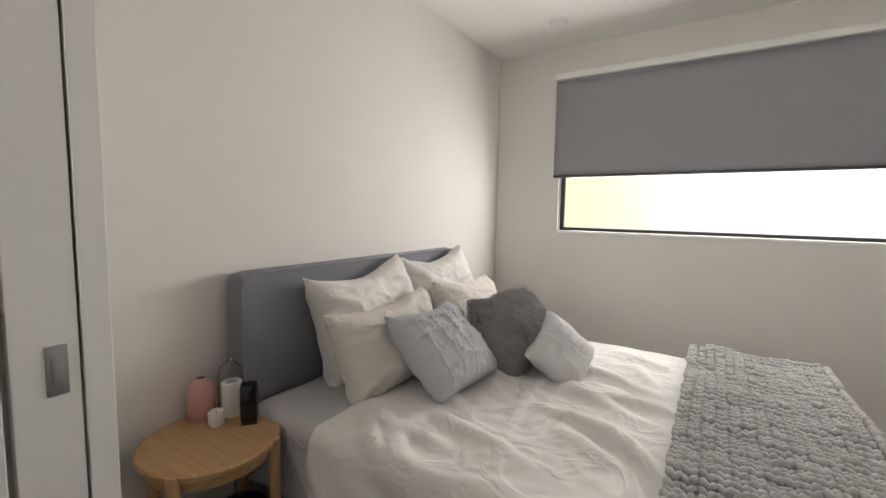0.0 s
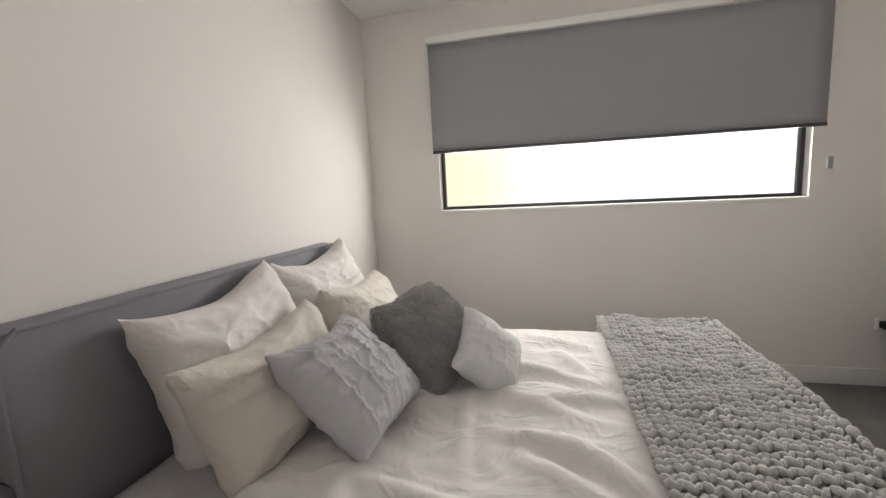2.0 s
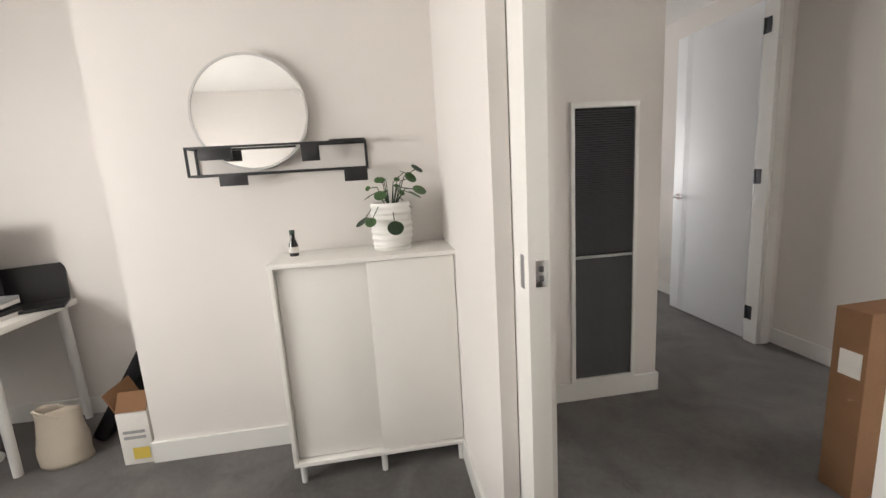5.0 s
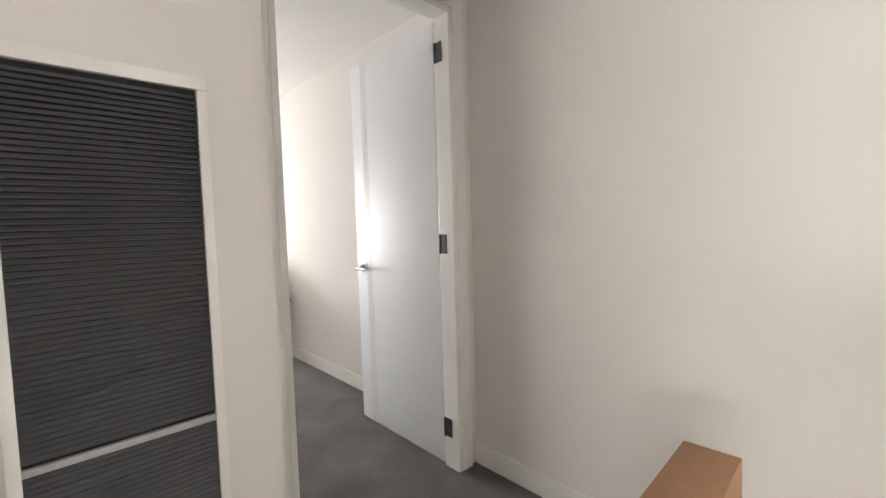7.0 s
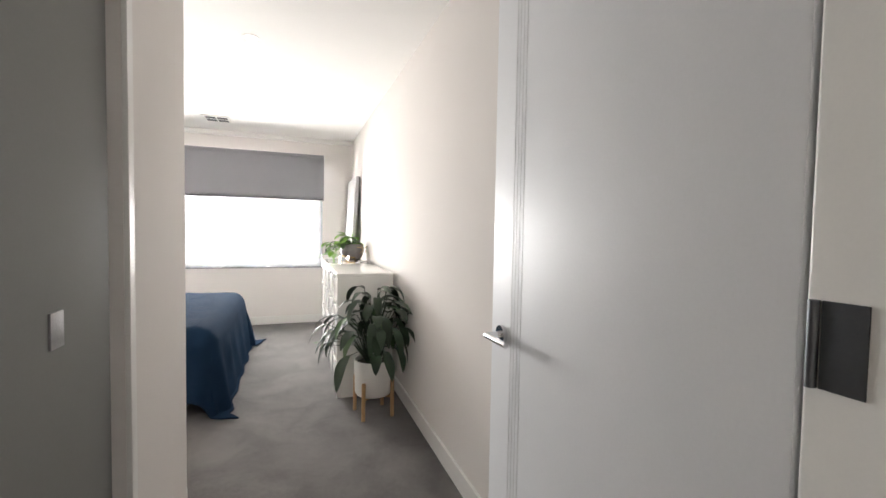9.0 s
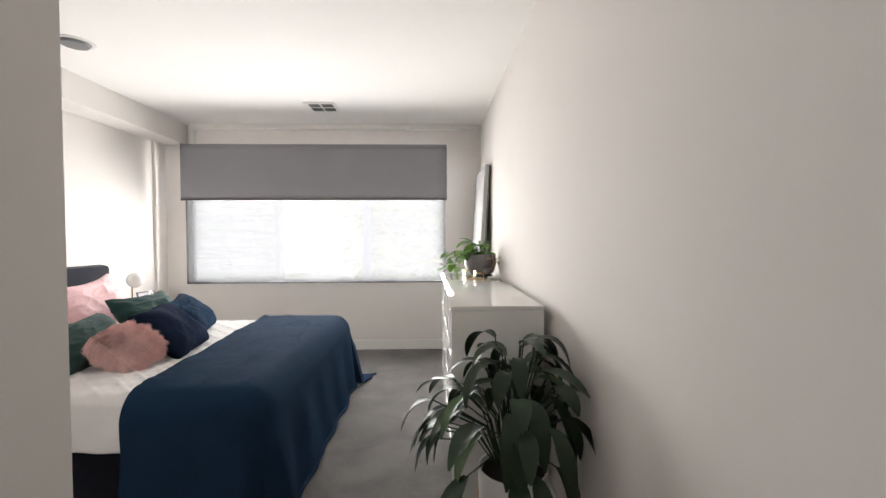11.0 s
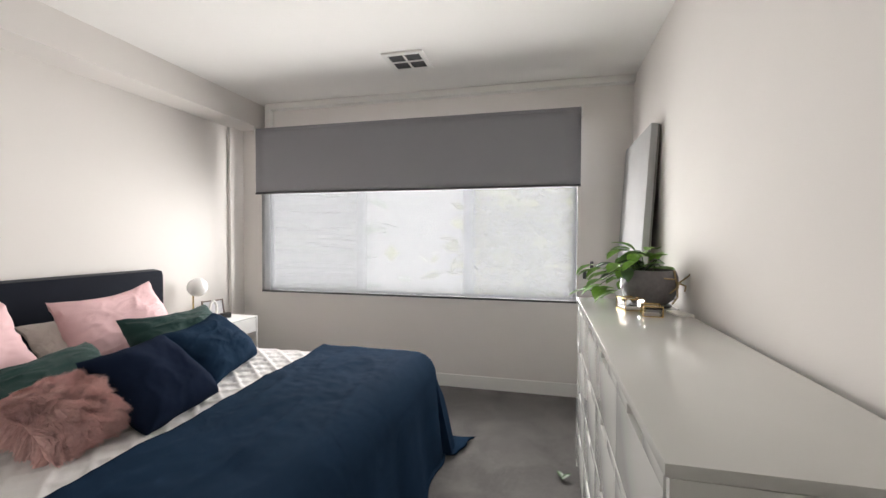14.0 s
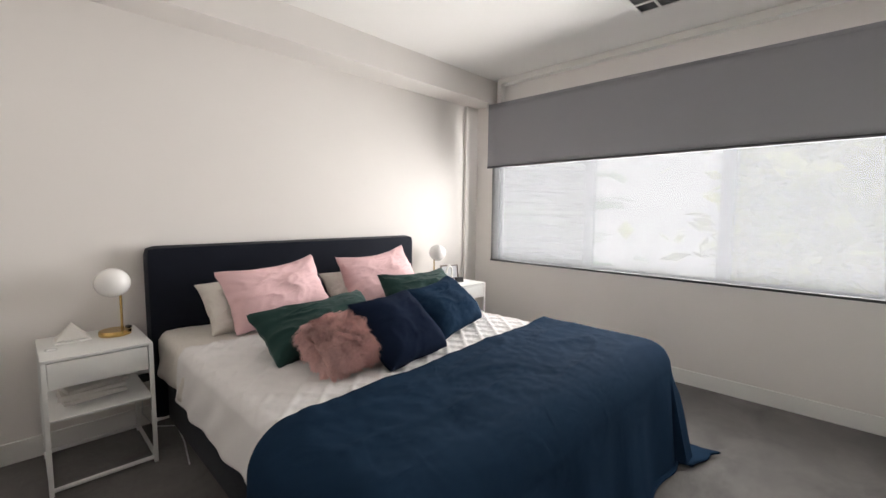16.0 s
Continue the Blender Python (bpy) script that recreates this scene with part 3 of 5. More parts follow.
# ---- first bedroom: bed ----
bed = thing("bed", (-0.2, 1.88, 0), "double bed with a grey upholstered headboard and white linen", "bed")
B = Vector((-0.2, 1.88, 0))
part("headboard", bx(bmesh.new(), -1.315 - B.x, 1.10 - B.y, 0.12, -1.195 - B.x, 2.64 - B.y, 1.085, 0.045), GREY_FELT, bed, "grey felt headboard with rounded corners")
piping = bmesh.new()
stem(piping, [Vector(p) - B for p in ((-1.2, 1.105, 0.3), (-1.2, 1.105, 1.03), (-1.2, 1.15, 1.078), (-1.2, 2.59, 1.078), (-1.2, 2.635, 1.03), (-1.2, 2.635, 0.3))], 0.007)
part("piping", piping, GREY_FELT, bed)
part("base", box(-1.19 - B.x, 1.13 - B.y, 0.10, 0.66 - B.x, 2.58 - B.y, 0.34, 0.03), GREY_FELT, bed)
for fx in (-1.1, 0.55):
    for fy in (1.22, 2.48):
        part("foot", rod(bmesh.new(), (fx - B.x, fy - B.y, 0), (fx - B.x, fy - B.y, 0.10), 0.025), BLACK_PLASTIC, bed)
part("mattress", box(-1.18 - B.x, 1.14 - B.y, 0.345, 0.66 - B.x, 2.57 - B.y, 0.585, 0.05), SHEET_GREY, bed, "mattress in a pale grey fitted sheet")


FOLDS = []
fold_rnd = random.Random(41)
for k in range(30):
    FOLDS.append((fold_rnd.uniform(-0.75, 0.35), fold_rnd.uniform(1.0, 2.55), radians(fold_rnd.gauss(-38, 22)), fold_rnd.uniform(0.14, 0.42), fold_rnd.uniform(0.012, 0.026), fold_rnd.uniform(0.012, 0.030), fold_rnd.uniform(-0.5, 0.5)))


def creases(a, b):
    """Long pulled folds that run slantwise down the bed, flattened under the throw."""
    flat = 1.0 if a < 0.12 else max(0.1, 1 - (a - 0.12) / 0.12)
    s = 0.0
    for fx, fy, ang, half, wide, high, bend in FOLDS:
        c, d = math.cos(ang), math.sin(ang)
        p = (a - fx) * c + (b - fy) * d
        if abs(p) > half:
            continue
        q = -(a - fx) * d + (b - fy) * c - bend * p * p
        if abs(q) < 5 * wide:
            taper = (1 - (p / half) ** 2) ** 1.3
            s += high * taper * (math.exp(-(q / wide) ** 2) if q > 0 else math.exp(-(q / (2.2 * wide)) ** 2))
    return flat * (min(s, 0.030) + 0.005 * (1 - abs(wob(a * 0.8, b * 1.2, 0, 6.0, 23))) ** 6)


dv = thing("duvet", (0, 0, 0), "rumpled white cotton duvet on the grey bed", "duvet")
part("cover", drape(-0.80, 0.69, 1.12, 2.59, 0.604, (0, 0.32, 0.36, 0.34), 0.0125, 0.14, 0.015, 0.009, 2.0, 0.16, creases), LINEN_WHITE, dv, thick=0.02)
fold = thing("sheet_fold", (0, 0, 0), "pale grey top sheet folded back at the pillows", "sheet")
part("cloth", drape(-1.14, -0.71, 1.138, 2.572, 0.590, (0, 0, 0.30, 0.24), 0.022, 0.06, 0.008, 0.004, 5.0, 0.25), SHEET_GREY, fold, thick=0.012)


def knit_throw():
    """Rows of fat plaited stitches, each a pair of slanted loops, over the foot of the bed."""
    th = thing("knitted_throw", (0, 0, 0), "chunky grey knitted wool throw across the bed foot", "throw")
    rnd = random.Random(5)
    x0, x1, y0, y1, z, r = 0.20, 0.70, 1.09, 2.66, 0.655, 0.06
    step_x, step_y = 0.036, 0.031
    verts, faces = [], []

    def at(a, b):
        ox = max(0, a - x1)
        oy = b - y1 if b > y1 else (b - y0 if b < y0 else 0)
        over = max(ox, abs(oy))
        zz = z - (over - r * 0.4 if over > r else over * over / (2 * r) * 1.2)
        zz += 0.022 * wob(a, b, 0, 3.5, 7) + 0.014 * wob(a, b, 0, 8, 2)
        px, py = min(a, x1) + (0.10 * ox + 0.02 if ox else 0), min(max(b, y0), y1) + (math.copysign(0.1 * abs(oy) + 0.02, oy) if oy else 0)
        return Vector((px, py, zz))

    nx, ny = int((x1 - x0 + 0.26) / step_x), int((y1 - y0 + 0.60) / step_y)
    for i in range(nx):
        for j in range(ny):
            a, b = x0 + (i + 0.5) * step_x, y0 - 0.30 + (j + 0.5) * step_y
            if a > x1 and (b < y0 or b > y1):
                continue
            c = at(a, b) + Vector((rnd.gauss(0, 0.002), rnd.gauss(0, 0.002), rnd.gauss(0, 0.0025)))
            ta, tb = (at(a + 0.01, b) - at(a - 0.01, b)).normalized(), (at(a, b + 0.01) - at(a, b - 0.01)).normalized()
            up = ta.cross(tb).normalized()
            for s in (-1, 1):
                ax = (tb * 0.72 + ta * s * 0.70).normalized()
                sd = up.cross(ax).normalized()
                o = c + ta * s * step_x * 0.22 + up * 0.005 + tb * rnd.gauss(0, 0.0018)
                k0 = len(verts)
                ln, wd, hg = step_y * 0.64, step_x * 0.25 * rnd.uniform(0.85, 1.15), 0.0155 * rnd.uniform(0.85, 1.2)
                ring = 6
                verts.append(tuple(o - ax * ln))
                for f, g in ((-0.55, 0.85), (0.1, 1.0), (0.65, 0.75)):
                    for q in range(ring):
                        an = 2 * math.pi * q / ring
                        verts.append(tuple(o + ax * ln * f + sd * wd * g * math.cos(an) + up * hg * g * math.sin(an)))
                verts.append(tuple(o + ax * ln))
                for q in range(ring):
                    qn = (q + 1) % ring
                    faces.append((k0, k0 + 1 + qn, k0 + 1 + q))
                    for lv in (0, 1):
                        faces.append((k0 + 1 + lv * ring + q, k0 + 1 + lv * ring + qn, k0 + 1 + (lv + 1) * ring + qn, k0 + 1 + (lv + 1) * ring + q))
                    faces.append((k0 + 1 + 2 * ring + q, k0 + 1 + 2 * ring + qn, k0 + 1 + 3 * ring))
    me = bpy.data.meshes.new("stitches")
    me.from_pydata(verts, [], faces)
    me.materials.append(KNIT)
    for p in me.polygons:
        p.use_smooth = True
    ob = new("stitches", me)
    ob.parent = th
    tagged(ob, kind="stuff")
    part("backing", drape(x0 + 0.01, x1 - 0.01, y0 + 0.005, y1 - 0.005, z - 0.012, (0, 0.24, 0.28, 0.28), 0.03, 0.1, 0.0, 0.01, 7.0, 0.2), KNIT, th, thick=0.006)


knit_throw()
G1 = "cushions on the grey bed"
cushion("pillow", "plump white cotton pillow against the grey headboard", (-1.02, 1.69, 0.60), 90, 15, 0.64, 0.50, 0.25, LINEN_WHITE, 1, G1, roll=-5, soft=1.3)
cushion("pillow", "plump white cotton pillow against the grey headboard", (-1.03, 2.30, 0.60), 90, 13, 0.64, 0.52, 0.24, LINEN_WHITE, 2, G1, roll=-3, soft=1.3)
cushion("pillow", "cream linen pillow leaning on a white pillow", (-0.80, 1.60, 0.60), 86, 24, 0.62, 0.38, 0.22, LINEN_CREAM, 3, G1, roll=-4)
cushion("pillow", "cream linen pillow leaning on a white pillow", (-0.80, 2.30, 0.60), 92, 26, 0.64, 0.39, 0.22, LINEN_CREAM, 4, G1, roll=3)
cushion("scatter_cushion", "grey linen cushion with a stitched square pattern", (-0.50, 1.63, 0.635), 84, 47, 0.41, 0.41, 0.18, PLAID_GREY, 6, G1, ridges=5, roll=-1)
fc = cushion("fur_cushion", "shaggy grey fur cushion leaning on the pillows", (-0.42, 2.07, 0.605), 80, 38, 0.44, 0.39, 0.22, GREY_FUR, 8, G1, roll=2)
fur(fc, 0.44, 0.39, 0.22, GREY_FUR, 60000, 0.050, 3, 0.55)
cushion("scatter_cushion", "small plain grey linen cushion", (-0.17, 2.06, 0.625), 66, 38, 0.31, 0.29, 0.14, mat("mid_grey_linen", (0.60, 0.60, 0.60), 0.9, 0.08, 7, 450, 0.35, spec=0.2), 11, G1, roll=-34, soft=0.6)

# ---- first bedroom: bedside table ----
TZ = 0.565
st = thing("bedside_table", (-1.10, 0.925, 0), "round oak bedside table with a lower shelf", "side table")
part("tabletop", lathe([(0.0, TZ - 0.028), (0.205, TZ - 0.028), (0.213, TZ - 0.022), (0.215, TZ - 0.006), (0.209, TZ), (0.0, TZ)], 56), OAK, st)
part("apron", lathe([(0.178, TZ - 0.065), (0.188, TZ - 0.065), (0.188, TZ - 0.0285), (0.178, TZ - 0.0285)], 40), OAK, st)
part("lower_shelf", lathe([(0.0, 0.20), (0.176, 0.20), (0.18, 0.205), (0.18, 0.214), (0.176, 0.218), (0.0, 0.218)], 48), OAK, st)
for a in (45, 135, 225, 315):
    c0, s0 = math.cos(radians(a - 12)), math.sin(radians(a - 12))
    part("leg", rod(bmesh.new(), (0.208 * c0, 0.208 * s0, 0), (0.206 * c0, 0.206 * s0, TZ - 0.002), 0.016, 0.020, 18), OAK, st)
v = thing("black_bowl", (-1.06, 1.0, 0.218), "black bowl on the lower shelf of the oak table", "bowl")
part("body", lathe([(0, 0), (0.04, 0), (0.07, 0.03), (0.08, 0.075), (0.074, 0.075), (0.06, 0.03), (0, 0.012)], 32), BLACK_GLOSS, v)
v = thing("vase", (-1.262, 0.975, TZ), "small pink ceramic bottle vase on the oak table", "vase")
part("body", lathe([(0.0, 0), (0.040, 0), (0.047, 0.02), (0.048, 0.09), (0.043, 0.118), (0.027, 0.138), (0.021, 0.150), (0.014, 0.150), (0.014, 0.12), (0.0, 0.11)], 32), PINK_GLAZE, v)
# black disc in the opening imitates the shade inside the neck
part("mouth", lathe([(0, 0.1465), (0.0138, 0.1465), (0.0138, 0.1485), (0, 0.1485)], 20), BLACK_PLASTIC, v, "black disc that stands for the shade inside the bottle mouth")
v = thing("candle_holder", (-1.195, 1.052, TZ), "tall white ceramic candle holder", "candle")
part("body", lathe([(0, 0), (0.034, 0), (0.036, 0.01), (0.035, 0.125), (0.031, 0.128), (0.020, 0.126), (0.018, 0.10), (0, 0.095)], 32), CERAMIC, v)
v = thing("candle", (-1.165, 0.975, TZ), "small white wax candle in a cup", "candle")
part("wax", lathe([(0, 0), (0.022, 0), (0.026, 0.012), (0.027, 0.046), (0.023, 0.052), (0.018, 0.044), (0, 0.042)], 28), WAX, v)
part("wick", rod(bmesh.new(), (0, 0, 0.042), (0.002, 0, 0.054), 0.0012), BLACK_PLASTIC, v)
v = thing("speaker", pose(-1.092, 1.055, TZ, 0, 0, -38), "small upright black speaker", "speaker")
part("case", box(-0.030, -0.030, 0.004, 0.030, 0.030, 0.145, 0.018), BLACK_GLOSS, v)
part("foot", box(-0.026, -0.026, 0, 0.026, 0.026, 0.0045), BLACK_PLASTIC, v)
part("badge", lathe([(0, 0), (0.006, 0), (0.006, 0.0015), (0, 0.0015)], 12), CHROME, v).matrix_basis = pose(0.0005, -0.0302, 0.085, 90, 0, 0)
v = thing("glass_cloche", (-1.245, 1.075, TZ), "clear glass bell jar behind the candles", "glass jar")
part("jar", lathe([(0.044, 0), (0.045, 0.05), (0.045, 0.12), (0.036, 0.165), (0.015, 0.185), (0.012, 0.183), (0.034, 0.161), (0.042, 0.12), (0.041, 0.0)], 28), FROSTED, v)
part("knob", ball((0, 0, 0.192), 0.010), FROSTED, v)

# ---- first bedroom: desk niche ----
dk = thing("desk", (2.405, 3.05, 0), "small white desk with round tapered legs", "desk")
part("desktop", box(-0.305, -0.43, 0.715, 0.305, 0.43, 0.750, 0.004), LAMINATE, dk)
for sx in (-1, 1):
    for sy in (-1, 1):
        part("leg", rod(bmesh.new(), (sx * 0.262, sy * 0.385, 0), (sx * 0.250, sy * 0.375, 0.715), 0.020, 0.025, 16), WHITE_METAL, dk)
mo = thing("monitor", pose(2.45, 3.06, 0.75, 0, 0, 8), "large black computer monitor switched off", "monitor")
part("housing", box(-0.035, -0.25, 0.085, 0.01, 0.335, 0.475, 0.006), BLACK_PLASTIC, mo)
part("screen", box(-0.038, -0.24, 0.100, -0.0355, 0.325, 0.465), SCREEN, mo, "dark glossy screen")
part("neck", box(0.01, -0.04, 0.02, 0.05, 0.04, 0.30, 0.006), BLACK_PLASTIC, mo)
part("foot", box(-0.10, -0.13, 0, 0.11, 0.13, 0.018, 0.005), BLACK_PLASTIC, mo)
lp = thing("laptop", pose(2.525, 2.735, 0.75, 0, 0, 26), "open black laptop on the desk", "laptop")
part("keyboard_deck", box(-0.115, -0.16, 0, 0.10, 0.16, 0.016, 0.004), BLACK_PLASTIC, lp)
part("screen", bx(bmesh.new(), -0.005, -0.16, 0, 0.006, 0.16, 0.215, 0.003), BLACK_PLASTIC, lp).matrix_basis = pose(0.10, 0, 0.012, 0, 14, 0)
kb = thing("keyboard", pose(2.26, 3.02, 0.75, 0, 0, 6), "black keyboard on the white desk", "keyboard")
part("case", box(-0.065, -0.21, 0, 0.065, 0.21, 0.016, 0.004), BLACK_PLASTIC, kb)
keys = bmesh.new()
for i in range(5):
    for j in range(15):
        bx(keys, -0.055 + i * 0.0225, -0.2 + j * 0.0268, 0.016, -0.037 + i * 0.0225, -0.177 + j * 0.0268, 0.022)
part("keys", keys, BLACK_PLASTIC, kb, smooth=False)
ms = thing("mouse", pose(2.22, 2.76, 0.75, 0, 0, 10), "small black computer mouse", "mouse")
part("shell", ball((0, 0, 0.012), 0.034, 0.55), BLACK_GLOSS, ms)
for k, (dx, dy, rz, hh, mt) in enumerate(((0.0, 0.0, 4, 0.02, PAPER), (0.01, 0.005, -6, 0.026, BLACK_PLASTIC), (0.0, 0.0, 8, 0.018, PAPER), (-0.005, 0.01, 2, 0.02, mat("grey_card", (0.3, 0.31, 0.32), 0.6)))):
    bk = thing("book", pose(2.33 + dx, 3.02 + dy, 0.75 + 0.022 * k + (0.018 if k > 1 else 0), 0, 0, rz), "book in a small stack under the screen", "book", "books on the desk")
    bk.location.x = 2.37
    bk.location.y = 2.80
    part("cover", box(-0.07, -0.095, 0, 0.07, 0.095, 0.0205, 0.002), mt, bk)
wb = thing("water_bottle", (2.22, 3.41, 0.75), "navy blue water bottle with a dark cap", "bottle")
part("body", lathe([(0, 0), (0.034, 0), (0.036, 0.01), (0.036, 0.17), (0.022, 0.195), (0, 0.195)], 24), BLUE_PLASTIC, wb)
part("cap", lathe([(0, 0.195), (0.024, 0.195), (0.024, 0.235), (0, 0.237)], 20), BLACK_PLASTIC, wb)
part("band", lathe([(0.0365, 0.14), (0.0372, 0.14), (0.0372, 0.165), (0.0365, 0.165)], 24), CERAMIC, wb)
dl = thing("desk_fan", (2.35, 3.43, 0.75), "small white desk fan beside the screen", "fan")
part("base", lathe([(0, 0), (0.06, 0), (0.055, 0.015), (0, 0.02)], 24), WHITE_METAL, dl)
part("post", rod(bmesh.new(), (0, 0, 0.015), (0, 0, 0.30), 0.01), WHITE_METAL, dl)
part("head", box(-0.02, -0.035, 0.24, 0.02, 0.035, 0.36, 0.015), WHITE_METAL, dl)
pc = thing("grey_pouch", (2.24, 3.22, 0.75), "crumpled grey cloth pouch on the desk", "pouch")
part("cloth", sheet(18, 18, lambda u, v: ((u - .5) * 0.16, (v - .5) * 0.22, 0.002 + 0.09 * max(0, math.sin(math.pi * u) * math.sin(math.pi * v)) ** 0.6 * (1 + 0.4 * wob(u, v, 0, 5, 3)))), LINEN_GREY, pc)

ch = thing("office_chair", pose(2.04, 3.03, 0, 0, 0, -10), "white office chair with a mesh back on castors", "chair")
for k in range(5):
    a = radians(72 * k + 52)
    ca, sa = math.cos(a), math.sin(a)
    part("arm_of_base", rod(bmesh.new(), (0.03 * ca, 0.03 * sa, 0.115), (0.29 * ca, 0.29 * sa, 0.075), 0.022, 0.014, 12), WHITE_METAL, ch)
    ct = part("castor", rod(bmesh.new(), (0.30 * ca - 0.02 * sa, 0.30 * sa + 0.02 * ca, 0.028), (0.30 * ca + 0.02 * sa, 0.30 * sa - 0.02 * ca, 0.028), 0.028, seg=18), WHITE_METAL, ch)
    part("fork", box(0.30 * ca - 0.012, 0.30 * sa - 0.012, 0.045, 0.30 * ca + 0.012, 0.30 * sa + 0.012, 0.08, 0.004), WHITE_METAL, ct)
part("gas_lift", rod(bmesh.new(), (0, 0, 0.10), (0, 0, 0.42), 0.025, seg=16), WHITE_METAL, ch)
part("seat_plate", box(-0.12, -0.09, 0.40, 0.12, 0.09, 0.43, 0.01), BLACK_PLASTIC, ch)
# grey mesh whose colour also holds the shade that lies on the seat
part("seat", sheet(16, 16, lambda u, v: ((u - .55) * 0.42, (v - .5) * 0.44 * (1 - 0.12 * u), 0.455 - 0.03 * max(0, u - 0.7) ** 2 * 9 + 0.02 * abs(v - .5))), mat("shaded_grey_seat_mesh", (0.20, 0.205, 0.21), 0.85, 0.08, 9, 500, 0.3, spec=0.2), ch, "grey mesh seat, darkened for the shade on it", thick=0.035)
part("backrest", sheet(16, 20, lambda u, v: (-0.24 - 0.07 * v + 0.05 * math.sin(math.pi * v) + 0.05 * (2 * u - 1) ** 2, (u - .5) * 0.41 * (0.86 + 0.14 * math.sin(math.pi * min(1, v + 0.2))), 0.50 + 0.43 * v)), CHAIR_MESH, ch, "white mesh backrest", thick=0.022)
part("back_support", rod(bmesh.new(), (-0.08, 0, 0.41), (-0.222, 0, 0.58), 0.016), WHITE_METAL, ch)

bg = thing("portfolio_bag", pose(2.51, 2.42, 0.0, 0, 0, 0), "large flat black bag leaning beside the desk", "bag")
part("body", bx(bmesh.new(), -0.18, -0.04, 0.0, 0.19, 0.04, 0.58, 0.03), BLACK_BAG, bg).matrix_basis = pose(0, 0, 0.02, 33, 0, 0)
tb = thing("tote_bag", pose(2.235, 2.50, 0) @ Matrix.Diagonal((1.15, 1.25, 1.0, 1)), "cream canvas tote bag standing on the carpet", "bag")
part("body", sheet(20, 14, lambda u, v: ((0.075 - 0.045 * v) * math.cos(2 * math.pi * u) + 0.012 * wob(u * 3, v * 2, 0, 1.5, 4), (0.10 - 0.01 * v) * math.sin(2 * math.pi * u) + 0.012 * wob(u * 3, v * 2, 1, 1.5, 6), 0.29 * v + 0.015 * v * math.sin(4 * math.pi * u))), CANVAS_BAG, tb, thick=0.004)
hd = bmesh.new()
stem(hd, [(-0.03, 0.05, 0.28), (-0.07, 0.04, 0.32), (-0.09, -0.01, 0.31), (-0.07, -0.05, 0.27)], 0.006)
part("strap", hd, CANVAS_BAG, tb)
bxx = thing("carton", pose(2.215, 2.085, 0, 0, 0, 0), "open white and yellow printed cardboard carton", "box")
part("body", box(-0.115, -0.072, 0, 0.115, 0.072, 0.28, 0.004), PAPER, bxx)
part("flap", bx(bmesh.new(), -0.11, -0.004, 0, 0.11, 0.002, 0.11), CARDBOARD, bxx, "raised brown flap", smooth=False).matrix_basis = pose(0, 0.07, 0.282, -24, 0, 0)
part("flap", bx(bmesh.new(), -0.004, -0.07, 0, 0.002, 0.07, 0.10), CARDBOARD, bxx, "raised brown flap", smooth=False).matrix_basis = pose(-0.112, 0, 0.282, 0, 30, 0)
part("printed_patch", box(-0.1185, -0.055, 0.03, -0.1155, 0.02, 0.09), YELLOW, bxx, "yellow printed patch")
part("printed_lines", box(-0.1185, -0.05, 0.14, -0.1155, 0.05, 0.155), mat("grey_print", (0.3, 0.3, 0.3), 0.7), bxx)
part("printed_lines", box(-0.1185, -0.05, 0.17, -0.1155, 0.05, 0.185), mat("grey_print", (0.3, 0.3, 0.3), 0.7), bxx)
sk = thing("power_adaptor", (1.965, Y1 - 0.014, 0.40), "black power adaptor in the wall socket", "plug")
part("plate", box(-0.06, -0.006, -0.035, 0.06, 0.0135, 0.035, 0.003), TRIM, sk, "white socket plate")
part("plug", box(-0.05, -0.06, -0.02, 0.03, -0.006, 0.025, 0.006), BLACK_PLASTIC, sk)
cd = bmesh.new()
stem(cd, [(-0.02, -0.05, -0.02), (-0.03, -0.06, -0.2), (0.03, -0.05, -0.36), (0.15, -0.08, -0.392), (0.25, -0.06, -0.392)], 0.003)
part("cord", cd, BLACK_PLASTIC, sk)
ct = thing("chain_tensioner", (1.605, Y1, 1.39), "small grey blind chain holder on the wall", "blind fitting")
part("body", box(-0.014, -0.02, -0.035, 0.014, 0.0, 0.035, 0.004), mat("pale_grey_fitting", (0.34, 0.34, 0.35), 0.5), ct)

# ---- first bedroom: cabinet, mirror, shelf ----
cb = thing("shoe_cabinet", (1.918, 0.860, 0), "white cabinet with two sliding doors on short legs", "cabinet")
part("top", box(-0.165, -0.405, 1.0, 0.16, 0.405, 1.02, 0.002), LAMINATE, cb)
part("bottom", box(-0.16, -0.40, 0.085, 0.16, 0.40, 0.105, 0.002), LAMINATE, cb)
for s in (-1, 1):
    part("side", box(-0.16, s * 0.40, 0.105, 0.16, s * 0.382, 1.0, 0.002), LAMINATE, cb)
    for fx in (-0.14, 0.14):
        part("leg", rod(bmesh.new(), (fx, s * 0.365, 0), (fx, s * 0.365, 0.085), 0.013, 0.015, 12), WHITE_METAL, cb)
part("leg", rod(bmesh.new(), (-0.14, 0, 0), (-0.14, 0, 0.085), 0.013, 0.015, 12), WHITE_METAL, cb)
part("back", box(0.15, -0.382, 0.105, 0.158, 0.382, 1.0), LAMINATE, cb)
part("sliding_door", box(-0.130, -0.02, 0.112, -0.114, 0.378, 0.996, 0.002), LAMINATE, cb)
part("sliding_door", box(-0.150, -0.378, 0.112, -0.134, 0.0, 0.996, 0.002), LAMINATE, cb)
mi = thing("round_mirror", pose(X1 - 0.032, 1.325, 1.67, 0, 1.2, 0), "round frameless wall mirror with a thin grey rim", "mirror")
